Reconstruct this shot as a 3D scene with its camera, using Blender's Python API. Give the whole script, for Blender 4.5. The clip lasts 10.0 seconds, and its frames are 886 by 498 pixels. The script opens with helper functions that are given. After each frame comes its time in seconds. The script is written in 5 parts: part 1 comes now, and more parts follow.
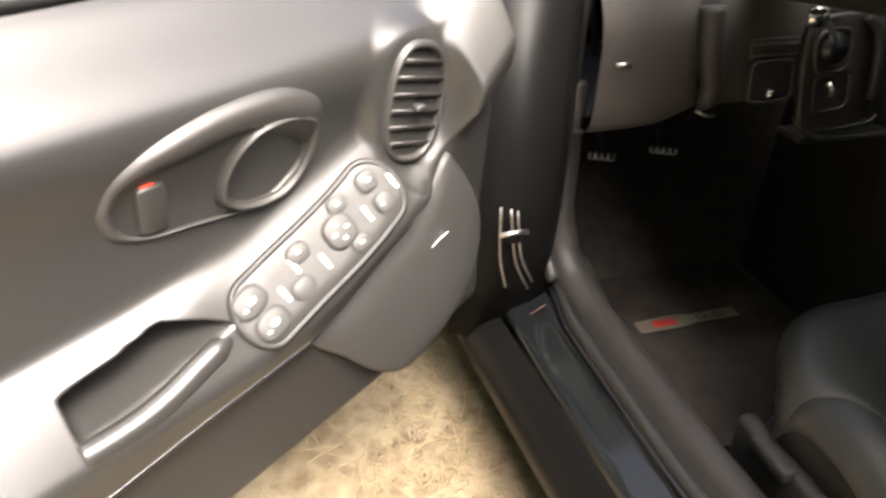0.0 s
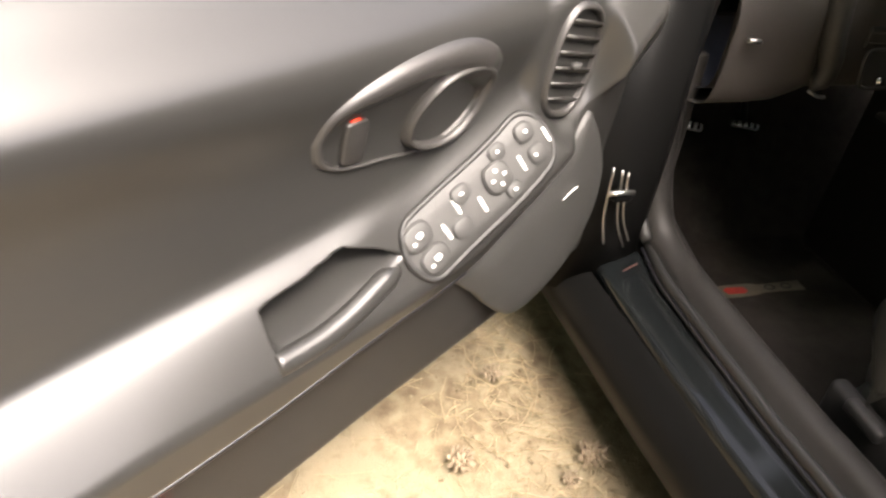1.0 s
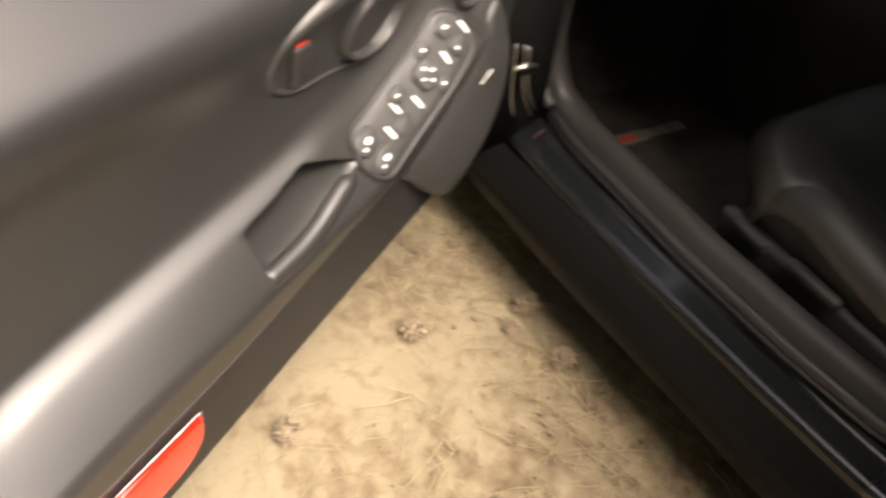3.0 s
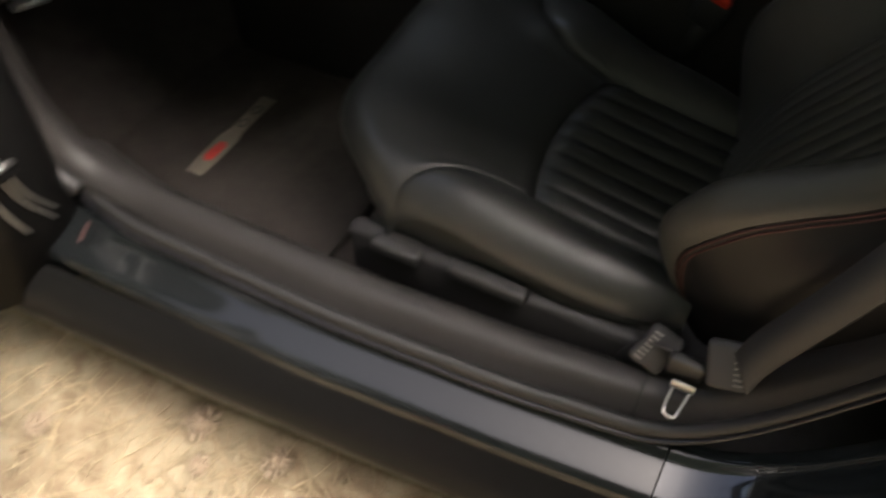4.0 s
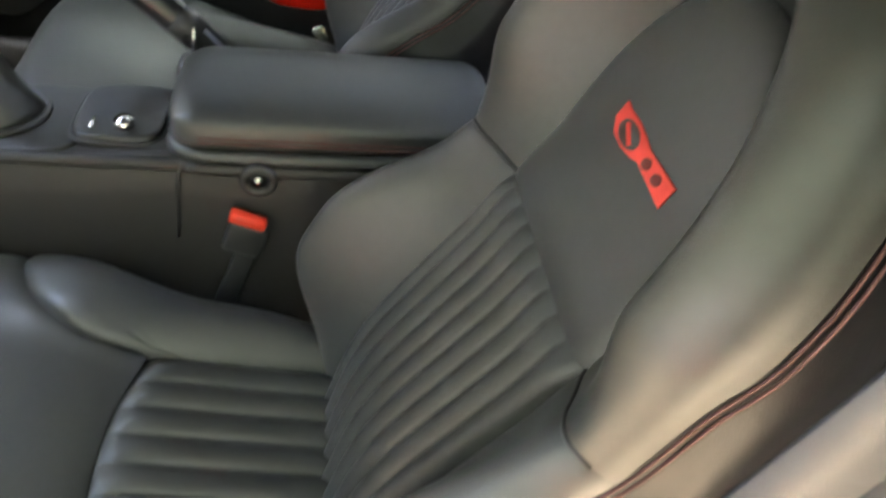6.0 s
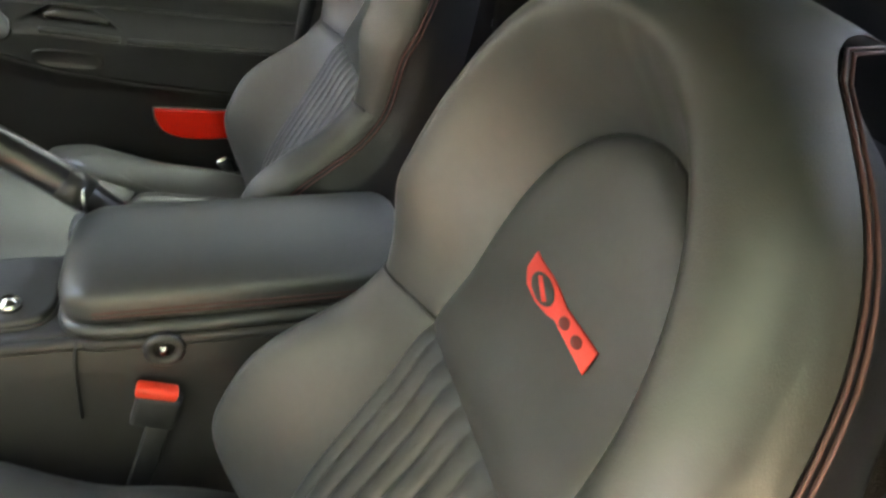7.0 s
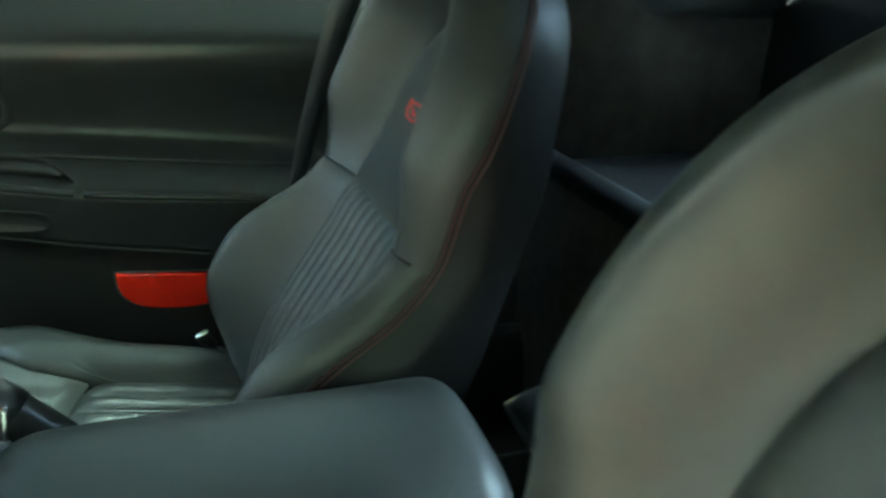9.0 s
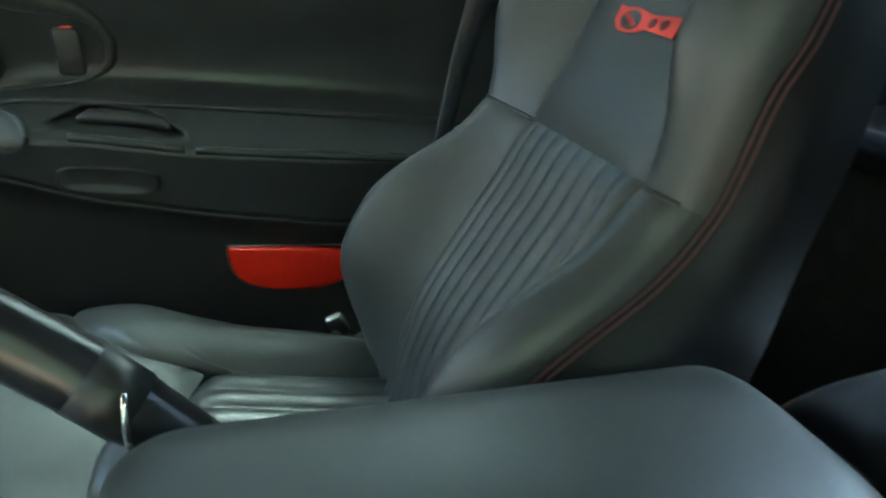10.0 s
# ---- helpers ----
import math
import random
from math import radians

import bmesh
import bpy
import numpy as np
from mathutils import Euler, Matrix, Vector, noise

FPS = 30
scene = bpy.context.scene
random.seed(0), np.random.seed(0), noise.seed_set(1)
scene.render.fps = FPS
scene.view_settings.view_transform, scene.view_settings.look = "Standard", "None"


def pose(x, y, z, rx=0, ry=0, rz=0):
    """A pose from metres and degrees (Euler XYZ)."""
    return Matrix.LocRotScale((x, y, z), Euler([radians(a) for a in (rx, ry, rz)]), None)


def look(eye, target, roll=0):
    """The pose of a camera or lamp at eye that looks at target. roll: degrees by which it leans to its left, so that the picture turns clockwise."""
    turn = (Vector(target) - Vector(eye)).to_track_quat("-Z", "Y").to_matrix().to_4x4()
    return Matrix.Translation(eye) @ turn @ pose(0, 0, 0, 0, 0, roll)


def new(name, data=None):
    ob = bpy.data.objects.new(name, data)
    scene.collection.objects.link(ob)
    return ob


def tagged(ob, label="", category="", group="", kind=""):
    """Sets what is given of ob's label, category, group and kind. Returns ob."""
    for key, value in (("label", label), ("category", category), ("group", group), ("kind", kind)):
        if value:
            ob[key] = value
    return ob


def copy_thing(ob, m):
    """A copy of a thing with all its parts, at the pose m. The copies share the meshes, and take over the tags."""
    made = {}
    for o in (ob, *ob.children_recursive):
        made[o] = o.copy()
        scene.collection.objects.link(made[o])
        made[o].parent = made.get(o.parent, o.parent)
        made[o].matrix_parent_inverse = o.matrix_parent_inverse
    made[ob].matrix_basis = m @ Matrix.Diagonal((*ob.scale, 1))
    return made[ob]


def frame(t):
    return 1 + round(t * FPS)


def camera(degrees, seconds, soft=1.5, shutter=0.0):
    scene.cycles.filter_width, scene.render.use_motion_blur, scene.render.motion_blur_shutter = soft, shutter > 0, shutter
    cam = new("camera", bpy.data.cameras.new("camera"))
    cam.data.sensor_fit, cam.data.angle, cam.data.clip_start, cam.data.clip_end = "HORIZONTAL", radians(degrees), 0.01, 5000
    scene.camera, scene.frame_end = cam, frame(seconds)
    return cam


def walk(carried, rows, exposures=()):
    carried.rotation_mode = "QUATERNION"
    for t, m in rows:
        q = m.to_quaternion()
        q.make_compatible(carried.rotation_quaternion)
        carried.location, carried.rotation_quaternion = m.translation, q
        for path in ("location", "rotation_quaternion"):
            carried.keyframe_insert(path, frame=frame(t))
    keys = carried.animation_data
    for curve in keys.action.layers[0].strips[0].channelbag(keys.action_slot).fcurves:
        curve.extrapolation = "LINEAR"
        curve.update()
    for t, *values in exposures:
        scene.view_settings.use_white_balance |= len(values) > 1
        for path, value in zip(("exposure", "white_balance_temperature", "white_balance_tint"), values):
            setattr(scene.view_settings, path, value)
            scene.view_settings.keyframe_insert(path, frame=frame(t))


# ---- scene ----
cam = camera(62.0, 10.0, 2.4, 0.5)
EXPOSURES = [(0, 3.4, 6500, 8), (2.2, 2.6, 6800, 10), (3.5, 2.45, 7000, 10), (4, 3.2, 6500, 9), (4.5, 4.2, 6300, 10), (5.5, 6.45, 6000, 11), (6, 6.75, 6100, 9), (7.5, 7.1, 6500, 4), (8.3, 6.7, 6350, -8), (9, 6.4, 5300, -26), (10, 6.65, 5300, -16)]
PATH = [
    (0, (0.186, -1.180, 1.104), (-1.361, -0.723, 0.100), 0.8),
    (0.5, (0.182, -1.296, 1.109), (-1.322, -0.838, 0.042), 4.6),
    (1, (0.188, -1.388, 1.120), (-1.287, -0.923, 0.016), 6.3),
    (1.5, (0.214, -1.478, 1.113), (-1.258, -1.018, 0.003), 6.1),
    (2, (0.231, -1.558, 1.101), (-1.208, -1.079, -0.044), 6.7),
    (2.2, (0.233, -1.572, 1.099), (-1.182, -1.081, -0.070), 6.4),
    (3.3, (0.166, -1.404, 1.220), (-0.866, -0.588, -0.151), 2.7),
    (3.5, (0.122, -1.313, 1.204), (-0.811, -0.407, -0.182), -0.6),
    (4, (0.011, -1.073, 1.128), (-0.565, -0.040, -0.359), -1.6),
    (4.5, (-0.013, -0.930, 1.119), (-0.333, 0.110, -0.439), -2.0),
    (5, (-0.080, -0.892, 1.106), (0.003, 0.299, -0.373), 9.3),
    (5.5, (-0.047, -0.834, 1.093), (0.190, 0.469, -0.270), 9.9),
    (6, (-0.007, -0.786, 1.083), (0.310, 0.648, -0.123), 9.2),
    (6.2, (0.002, -0.766, 1.095), (0.355, 0.688, -0.077), 8.2),
    (7.3, (0.028, -0.704, 1.119), (0.550, 0.834, 0.134), 4.3),
    (7.5, (0.034, -0.687, 1.112), (0.583, 0.856, 0.148), 3.7),
    (8, (0.030, -0.646, 1.098), (0.667, 0.911, 0.214), 4.0),
    (8.5, (0.003, -0.571, 1.061), (0.677, 1.026, 0.282), 3.0),
    (8.7, (0.011, -0.511, 1.038), (0.645, 1.115, 0.288), 2.4),
    (9, (-0.007, -0.449, 1.020), (0.581, 1.212, 0.309), 2.5),
    (9.3, (-0.053, -0.411, 0.946), (0.508, 1.297, 0.331), 3.9),
    (9.5, (-0.081, -0.376, 0.960), (0.456, 1.304, 0.255), 2.5),
    (9.7, (-0.075, -0.309, 0.905), (0.394, 1.401, 0.223), 2.1),
    (10, (-0.082, -0.250, 0.894), (0.348, 1.465, 0.199), 0.8),
]
walk(cam, [(t, look(eye, target, roll)) for t, eye, target, roll in PATH], EXPOSURES)


import functools

# ---- world, sun and exposure ----
world = bpy.data.worlds.new("world")
scene.world = world
world.use_nodes = True
_sky = world.node_tree.nodes.new("ShaderNodeTexSky")
_sky.sky_type, _sky.sun_disc = "NISHITA", False
_sky.sun_elevation, _sky.sun_rotation = radians(59), radians(80)
world.node_tree.links.new(_sky.outputs[0], world.node_tree.nodes["Background"].inputs[0])
world.node_tree.nodes["Background"].inputs[1].default_value = 0.15
_sky.air_density, _sky.dust_density, _sky.ozone_density = 0.3, 8.0, 0.0
_sun = new("sun", bpy.data.lights.new("sun", "SUN"))
_sun.data.energy, _sun.data.angle, _sun.data.color = 0.65, radians(20), (1.0, 0.95, 0.86)
_sun.matrix_world = look((1.3, 0.22, 2.2), (0, 0, 0))


# ---- materials ----
def material(name, colour, rough=0.5, metal=0.0, vary=0.15, size=8.0, grain=0.0, grain_size=700.0, coat=0.0, spec=0.5, worn=0.0, spread=0.07, detail=5):
    """A surface with two scales of colour change, a fine relief and uneven gloss."""
    m = bpy.data.materials.new(name)
    m.use_nodes = True
    n, l = m.node_tree.nodes, m.node_tree.links
    b = n["Principled BSDF"]
    b.inputs["Metallic"].default_value = metal
    b.inputs["Coat Weight"].default_value = coat
    b.inputs["Coat Roughness"].default_value = 0.08
    b.inputs["Specular IOR Level"].default_value = spec
    place = n.new("ShaderNodeTexCoord").outputs["Object"]
    big, small = n.new("ShaderNodeTexNoise"), n.new("ShaderNodeTexNoise")
    for t, s in ((big, size), (small, size * 14)):
        t.inputs["Scale"].default_value, t.inputs["Detail"].default_value = s, detail
        l.new(place, t.inputs["Vector"])
    mixer = n.new("ShaderNodeMath")
    mixer.operation = "MULTIPLY_ADD"
    mixer.inputs[1].default_value = 0.45
    l.new(small.outputs["Fac"], mixer.inputs[0])
    l.new(big.outputs["Fac"], mixer.inputs[2])
    ramp = n.new("ShaderNodeValToRGB")
    ramp.color_ramp.elements[0].position, ramp.color_ramp.elements[1].position = 0.3, 1.0
    ramp.color_ramp.elements[0].color = (*[c * (1 - vary) for c in colour], 1)
    ramp.color_ramp.elements[1].color = (*[min(1, c * (1 + vary) + worn) for c in colour], 1)
    l.new(mixer.outputs[0], ramp.inputs[0])
    l.new(ramp.outputs[0], b.inputs["Base Color"])
    gloss = n.new("ShaderNodeMapRange")
    gloss.inputs["From Min"].default_value, gloss.inputs["From Max"].default_value = 0.15, 0.85
    gloss.inputs["To Min"].default_value, gloss.inputs["To Max"].default_value = max(0.02, rough - spread), min(1, rough + spread)
    l.new(big.outputs["Fac"], gloss.inputs["Value"])
    l.new(gloss.outputs[0], b.inputs["Roughness"])
    if grain:
        g = n.new("ShaderNodeTexVoronoi")
        g.inputs["Scale"].default_value = grain_size
        l.new(place, g.inputs["Vector"])
        bump = n.new("ShaderNodeBump")
        bump.inputs["Strength"].default_value, bump.inputs["Distance"].default_value = grain, 0.0008
        l.new(g.outputs["Distance"], bump.inputs["Height"])
        l.new(bump.outputs[0], b.inputs["Normal"])
    return m


LEATHER = material("black_leather", (0.027, 0.028, 0.026), 0.42, spec=0.55, grain=0.10, grain_size=900, vary=0.25, spread=0.05)
LEATHER_RIB = material("ribbed_leather", (0.026, 0.027, 0.025), 0.43, spec=0.5, grain=0.12, grain_size=900, vary=0.2)
VINYL = material("black_vinyl", (0.026, 0.0245, 0.0235), 0.40, grain=0.3, grain_size=1100, vary=0.18, spec=0.28)
DOOR_SKIN = material("door_vinyl", (0.019, 0.0188, 0.018), 0.29, spec=0.56, vary=0.08, size=5.0, spread=0.015, detail=1)
PLASTIC = material("black_plastic", (0.022, 0.021, 0.020), 0.38, grain=0.2, grain_size=1500)
GREY_PLASTIC = material("grey_plastic", (0.027, 0.0268, 0.026), 0.50, grain=0.25, grain_size=1400)
PAINT = material("black_paint", (0.006, 0.008, 0.009), 0.10, coat=0.25, vary=0.2, worn=0.003)
RUBBER = material("rubber_seal", (0.012, 0.012, 0.012), 0.55)
CARPET = material("black_carpet", (0.047, 0.041, 0.037), 0.95, grain=1.0, grain_size=450, vary=0.4, size=30, spec=0.1)
# black paint with its gloss turned down to mute the reflected sky
SILL_PAINT = material("muted_black_paint", (0.006, 0.007, 0.0075), 0.11, spec=0.32, vary=0.3, spread=0.04)
JAMB = material("black_jamb", (0.005, 0.005, 0.005), 0.33, spec=0.06, spread=0.02)
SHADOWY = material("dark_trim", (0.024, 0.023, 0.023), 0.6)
RED_LENS = material("red_lens", (0.62, 0.018, 0.008), 0.18, coat=0.6, vary=0.08, spread=0.04)
RED_THREAD = material("red_embroidery", (0.62, 0.045, 0.03), 0.6, grain=0.6, grain_size=1500, vary=0.12, size=60)
RED_DARK = material("dark_red_thread", (0.10, 0.012, 0.010), 0.7)
RED_PLASTIC = material("red_button", (0.60, 0.04, 0.015), 0.3)
THREAD = material("pale_thread", (0.20, 0.195, 0.185), 0.7)
STITCH = material("brown_red_stitching", (0.055, 0.019, 0.016), 0.7)
BELT = material("grey_webbing", (0.024, 0.024, 0.025), 0.6, grain=0.2, grain_size=1200)
CHROME = material("chrome", (0.75, 0.75, 0.74), 0.14, metal=1.0, vary=0.05)
STEEL = material("dull_steel", (0.5, 0.5, 0.49), 0.35, metal=1.0)
BRIGHT_ALLOY = material("bright_alloy", (0.86, 0.87, 0.90), 0.32, metal=0.9)
GLOSSY = material("glossy_black_trim", (0.010, 0.010, 0.012), 0.3, vary=0.2, spread=0.008)
# near-black puts the shade of unlit seat sides and rear fittings into colour
SEAT_SIDE = material("shaded_side_cover", (0.007, 0.007, 0.008), 0.38, grain=0.15, grain_size=900, vary=0.25, spec=0.22)
WHITE_MARK = material("white_print_and_glint", (0.75, 0.75, 0.72), 0.5, vary=0.05)
MAT_BADGE = material("grey_mat_badge", (0.20, 0.175, 0.14), 0.85, grain=0.6, vary=0.15, size=40)
DASH = material("black_dash_vinyl", (0.048, 0.044, 0.041), 0.5, grain=0.3, grain_size=1100, vary=0.18)
DOOR_LOWER = material("lower_door_vinyl", (0.014, 0.0135, 0.013), 0.5, grain=0.25, grain_size=1200, spec=0.35)
ROOFCLOTH = material("grey_headlining", (0.06, 0.058, 0.055), 0.9, vary=0.1)


def ground_material():
    m = bpy.data.materials.new("dry_ground")
    m.use_nodes = True
    n, l = m.node_tree.nodes, m.node_tree.links
    b = n["Principled BSDF"]
    b.inputs["Roughness"].default_value = 0.95
    place = n.new("ShaderNodeTexCoord").outputs["Object"]
    tex = []
    for s, d in ((2.2, 6), (28.0, 8), (240.0, 4)):
        t = n.new("ShaderNodeTexNoise")
        t.inputs["Scale"].default_value, t.inputs["Detail"].default_value = s, d
        l.new(place, t.inputs["Vector"])
        tex.append(t.outputs["Fac"])
    add = n.new("ShaderNodeMath"); add.operation = "MULTIPLY_ADD"; add.inputs[1].default_value = 0.9
    l.new(tex[1], add.inputs[0]); l.new(tex[0], add.inputs[2])
    ramp = n.new("ShaderNodeValToRGB")
    e = ramp.color_ramp.elements
    e[0].position, e[0].color = 0.62, (0.085, 0.060, 0.033, 1)
    e[1].position, e[1].color = 1.12, (0.215, 0.178, 0.115, 1)
    mid = e.new(0.88); mid.color = (0.175, 0.136, 0.082, 1)
    l.new(add.outputs[0], ramp.inputs[0])
    l.new(ramp.outputs[0], b.inputs["Base Color"])
    rough = n.new("ShaderNodeMath"); rough.operation = "MULTIPLY_ADD"; rough.inputs[1].default_value = 0.5
    l.new(tex[2], rough.inputs[0]); l.new(tex[1], rough.inputs[2])
    bump = n.new("ShaderNodeBump")
    bump.inputs["Strength"].default_value, bump.inputs["Distance"].default_value = 0.8, 0.012
    l.new(rough.outputs[0], bump.inputs["Height"]); l.new(bump.outputs[0], b.inputs["Normal"])
    return m


GROUND = ground_material()
GLASS = bpy.data.materials.new("tinted_glass")
GLASS.use_nodes = True
_g = GLASS.node_tree.nodes["Principled BSDF"]
_g.inputs["Transmission Weight"].default_value, _g.inputs["Roughness"].default_value = 1.0, 0.02
_g.inputs["Base Color"].default_value = (0.78, 0.87, 0.81, 1)
DARK_GLASS = GLASS.copy()
DARK_GLASS.name = "dark_glass"
DARK_GLASS.node_tree.nodes["Principled BSDF"].inputs["Base Color"].default_value = (0.018, 0.026, 0.043, 1)
BLACKOUT_GLASS = GLASS.copy()
BLACKOUT_GLASS.name = "blackout_side_glass"
BLACKOUT_GLASS.node_tree.nodes["Principled BSDF"].inputs["Base Color"].default_value = (0.007, 0.010, 0.009, 1)
STRAW = material("dry_straw", (0.25, 0.20, 0.12), 0.8, vary=0.3, size=3)
TREES = material("dark_conifers", (0.030, 0.042, 0.022), 0.9, vary=0.6, size=1.5)
CONE = material("pine_cone", (0.20, 0.155, 0.105), 0.85, vary=0.35, size=60)


# ---- building helpers ----
def part(name, bm, mat, parent=None, label="", smooth=True, normals=True):
    """Links a bmesh as one mesh object, under parent where one is given."""
    me = bpy.data.meshes.new(name)
    if normals:
        bmesh.ops.recalc_face_normals(bm, faces=bm.faces)
    bm.to_mesh(me)
    bm.free()
    me.materials.append(mat)
    if smooth:
        me.shade_smooth()
    ob = new(name, me)
    if parent:
        ob.parent = parent
    if label:
        ob["label"] = label
    return ob


def thing(name, label, category, place=(0, 0, 0), group="", kind=""):
    ob = new(name)
    ob.location = place
    ob.empty_display_size = 0.05
    return tagged(ob, label, category, group, kind)


def solid(name, bm, mat, label, category, group="", kind="", smooth=True):
    return tagged(part(name, bm, mat, smooth=smooth), label, category, group, kind)


def sheet(bm, fn, us, vs, close_u=False):
    """A grid of faces through fn(u, v)."""
    rows = [[bm.verts.new(fn(u, v)) for v in vs] for u in us]
    pairs = list(zip(rows, rows[1:])) + ([(rows[-1], rows[0])] if close_u else [])
    for a, b in pairs:
        for i in range(len(vs) - 1):
            bm.faces.new((a[i], a[i + 1], b[i + 1], b[i]))
    return rows


def loft(bm, rings, caps=True):
    """Skins closed rings of equal length."""
    made = [[bm.verts.new(p) for p in r] for r in rings]
    for a, b in zip(made, made[1:]):
        for i in range(len(a)):
            j = (i + 1) % len(a)
            bm.faces.new((a[i], a[j], b[j], b[i]))
    if caps:
        bm.faces.new(made[0][::-1])
        bm.faces.new(made[-1])
    return bm


def tube(path, r, sides=12, flat=1.0, bm=None, caps=True):
    """A round bar along a path; r may be a list."""
    bm = bm or bmesh.new()
    pts = [Vector(p) for p in path]
    rs = r if isinstance(r, (list, tuple)) else [r] * len(pts)
    rings, side = [], None
    for i, p in enumerate(pts):
        d = (pts[min(i + 1, len(pts) - 1)] - pts[max(i - 1, 0)]).normalized()
        if side is None:
            side = d.orthogonal().normalized()
        side = (side - d * side.dot(d)).normalized()
        up = d.cross(side)
        rings.append([p + (side * math.cos(a) + up * math.sin(a) * flat) * rs[i] for a in (2 * math.pi * k / sides for k in range(sides))])
    return loft(bm, rings, caps)


def curve_points(keys, n):
    """n points on a smooth line through the keys."""
    k = [Vector(p) for p in keys]
    k = [k[0] * 2 - k[1]] + k + [k[-1] * 2 - k[-2]]
    out = []
    for j in range(n):
        f = j / (n - 1) * (len(k) - 3)
        i = min(int(f), len(k) - 4)
        t = f - i
        a, b, c, d = k[i:i + 4]
        out.append(0.5 * ((2 * b) + (c - a) * t + (2 * a - 5 * b + 4 * c - d) * t * t + (3 * b - a - 3 * c + d) * t ** 3))
    return out


def block(size, at=(0, 0, 0), bevel=0.004, segments=2, turn=None):
    """A box with rounded edges."""
    bm = bmesh.new()
    bmesh.ops.create_cube(bm, size=1)
    bmesh.ops.scale(bm, vec=size, verts=bm.verts)
    if bevel:
        bmesh.ops.bevel(bm, geom=bm.edges[:], offset=bevel, segments=segments, profile=0.5, affect="EDGES")
    m = Matrix.Translation(at) @ (turn.to_4x4() if turn else Matrix())
    bmesh.ops.transform(bm, matrix=m, verts=bm.verts)
    return bm


def disc(r, depth, m, sides=24, bevel=0.0):
    bm = bmesh.new()
    bmesh.ops.create_cone(bm, cap_ends=True, segments=sides, radius1=r, radius2=r, depth=depth)
    if bevel:
        bmesh.ops.bevel(bm, geom=[e for e in bm.edges if e.calc_length() < 4 * r / sides * 2], offset=bevel, segments=2, affect="EDGES")
    bmesh.ops.transform(bm, matrix=m, verts=bm.verts)
    return bm


def plate(outline, thick, m, bevel=0.003, segments=2):
    """A flat plate of a given outline (x, y), raised by thick along z, then placed by m."""
    bm = bmesh.new()
    f = bm.faces.new([bm.verts.new((x, y, 0)) for x, y in outline])
    top = bmesh.ops.extrude_face_region(bm, geom=[f])
    vs = [v for v in top["geom"] if isinstance(v, bmesh.types.BMVert)]
    bmesh.ops.translate(bm, vec=(0, 0, thick), verts=vs)
    if bevel:
        rim = [e for e in bm.edges if all(abs(v.co.z - thick) < 1e-6 for v in e.verts)]
        bmesh.ops.bevel(bm, geom=rim, offset=bevel, segments=segments, profile=0.5, affect="EDGES")
    bmesh.ops.transform(bm, matrix=m, verts=bm.verts)
    return bm


def oval(a, b, n=40, power=2.5, turn=0.0, at=(0, 0)):
    out = []
    for k in range(n):
        t = 2 * math.pi * k / n
        c, s = math.cos(t), math.sin(t)
        x, y = a * abs(c) ** (2 / power) * (1 if c >= 0 else -1), b * abs(s) ** (2 / power) * (1 if s >= 0 else -1)
        out.append((at[0] + x * math.cos(turn) - y * math.sin(turn), at[1] + x * math.sin(turn) + y * math.cos(turn)))
    return out


def span(a, b, n):
    return [a + (b - a) * i / (n - 1) for i in range(n)]


def lerp(table, x):
    return float(np.interp(x, [a for a, _ in table], [b for _, b in table]))


def smooth_lerp(table, x):
    """Like lerp, rounded at the knots."""
    return sum(lerp(table, x + d) for d in (-0.03, -0.02, -0.01, 0, 0.01, 0.02, 0.03)) / 7


def step(a, b, x):
    t = min(1, max(0, (x - a) / (b - a)))
    return t * t * (3 - 2 * t)


# ---- ground ----
def build_ground():
    bm = bmesh.new()
    fine = span(-3.0, 3.0, 151)
    coarse = [-400, -120, -40, -15, -7, -4]
    xs = coarse + fine + [-c for c in reversed(coarse)]

    def fn(x, y):
        z = 0.0
        if max(abs(x), abs(y)) < 4:
            z = 0.012 * noise.noise((x * 3, y * 3, 0)) + 0.005 * noise.noise((x * 14, y * 14, 3)) - 0.006
        return (x, y, z)

    sheet(bm, fn, xs, xs)
    solid("ground", bm, GROUND, "dry sandy earth with straw and pine litter", "ground", kind="structure")


build_ground()


def build_tree_line():
    """Unseen dark woods round the clearing, uneven on top, raised to block skylight."""
    bm = bmesh.new()

    def fn(a, v):
        x, y = 13 * math.cos(a), (9.5 if math.sin(a) > 0 else 4.6) * math.sin(a)
        side = abs(math.sin(a)) ** 1.5
        top = 1.1 + (6.8 if math.sin(a) > 0 else 12.0) * side + (0.3 + 0.8 * side) * noise.noise((x * 0.9, y * 0.9, 1)) + 0.4 * noise.noise((x * 3.1, y * 3.1, 5))
        k = 1 + 0.05 * noise.noise((x * 2, y * 2, v * 6)) + 0.03 * v
        return (x * k, y * k, -0.1 + top * v)

    sheet(bm, fn, span(0, 2 * math.pi, 361)[:-1], span(0, 1, 25), close_u=True)
    solid("backdrop", bm, TREES, "unseen ring of dark woods, added to shape the skylight", "woods", kind="structure")


build_tree_line()


# ---- seats ----
CUSH_W = [(-0.54, 0.206), (-0.40, 0.208), (-0.34, 0.216), (-0.2, 0.224), (-0.08, 0.222), (-0.02, 0.210), (0.03, 0.188)]
CUSH_Z = [(-0.54, 0.474), (-0.48, 0.488), (-0.42, 0.493), (-0.34, 0.484), (-0.2, 0.455), (-0.1, 0.436), (0.03, 0.415)]
RIB_Y = 0.130
SEAM = 0.360


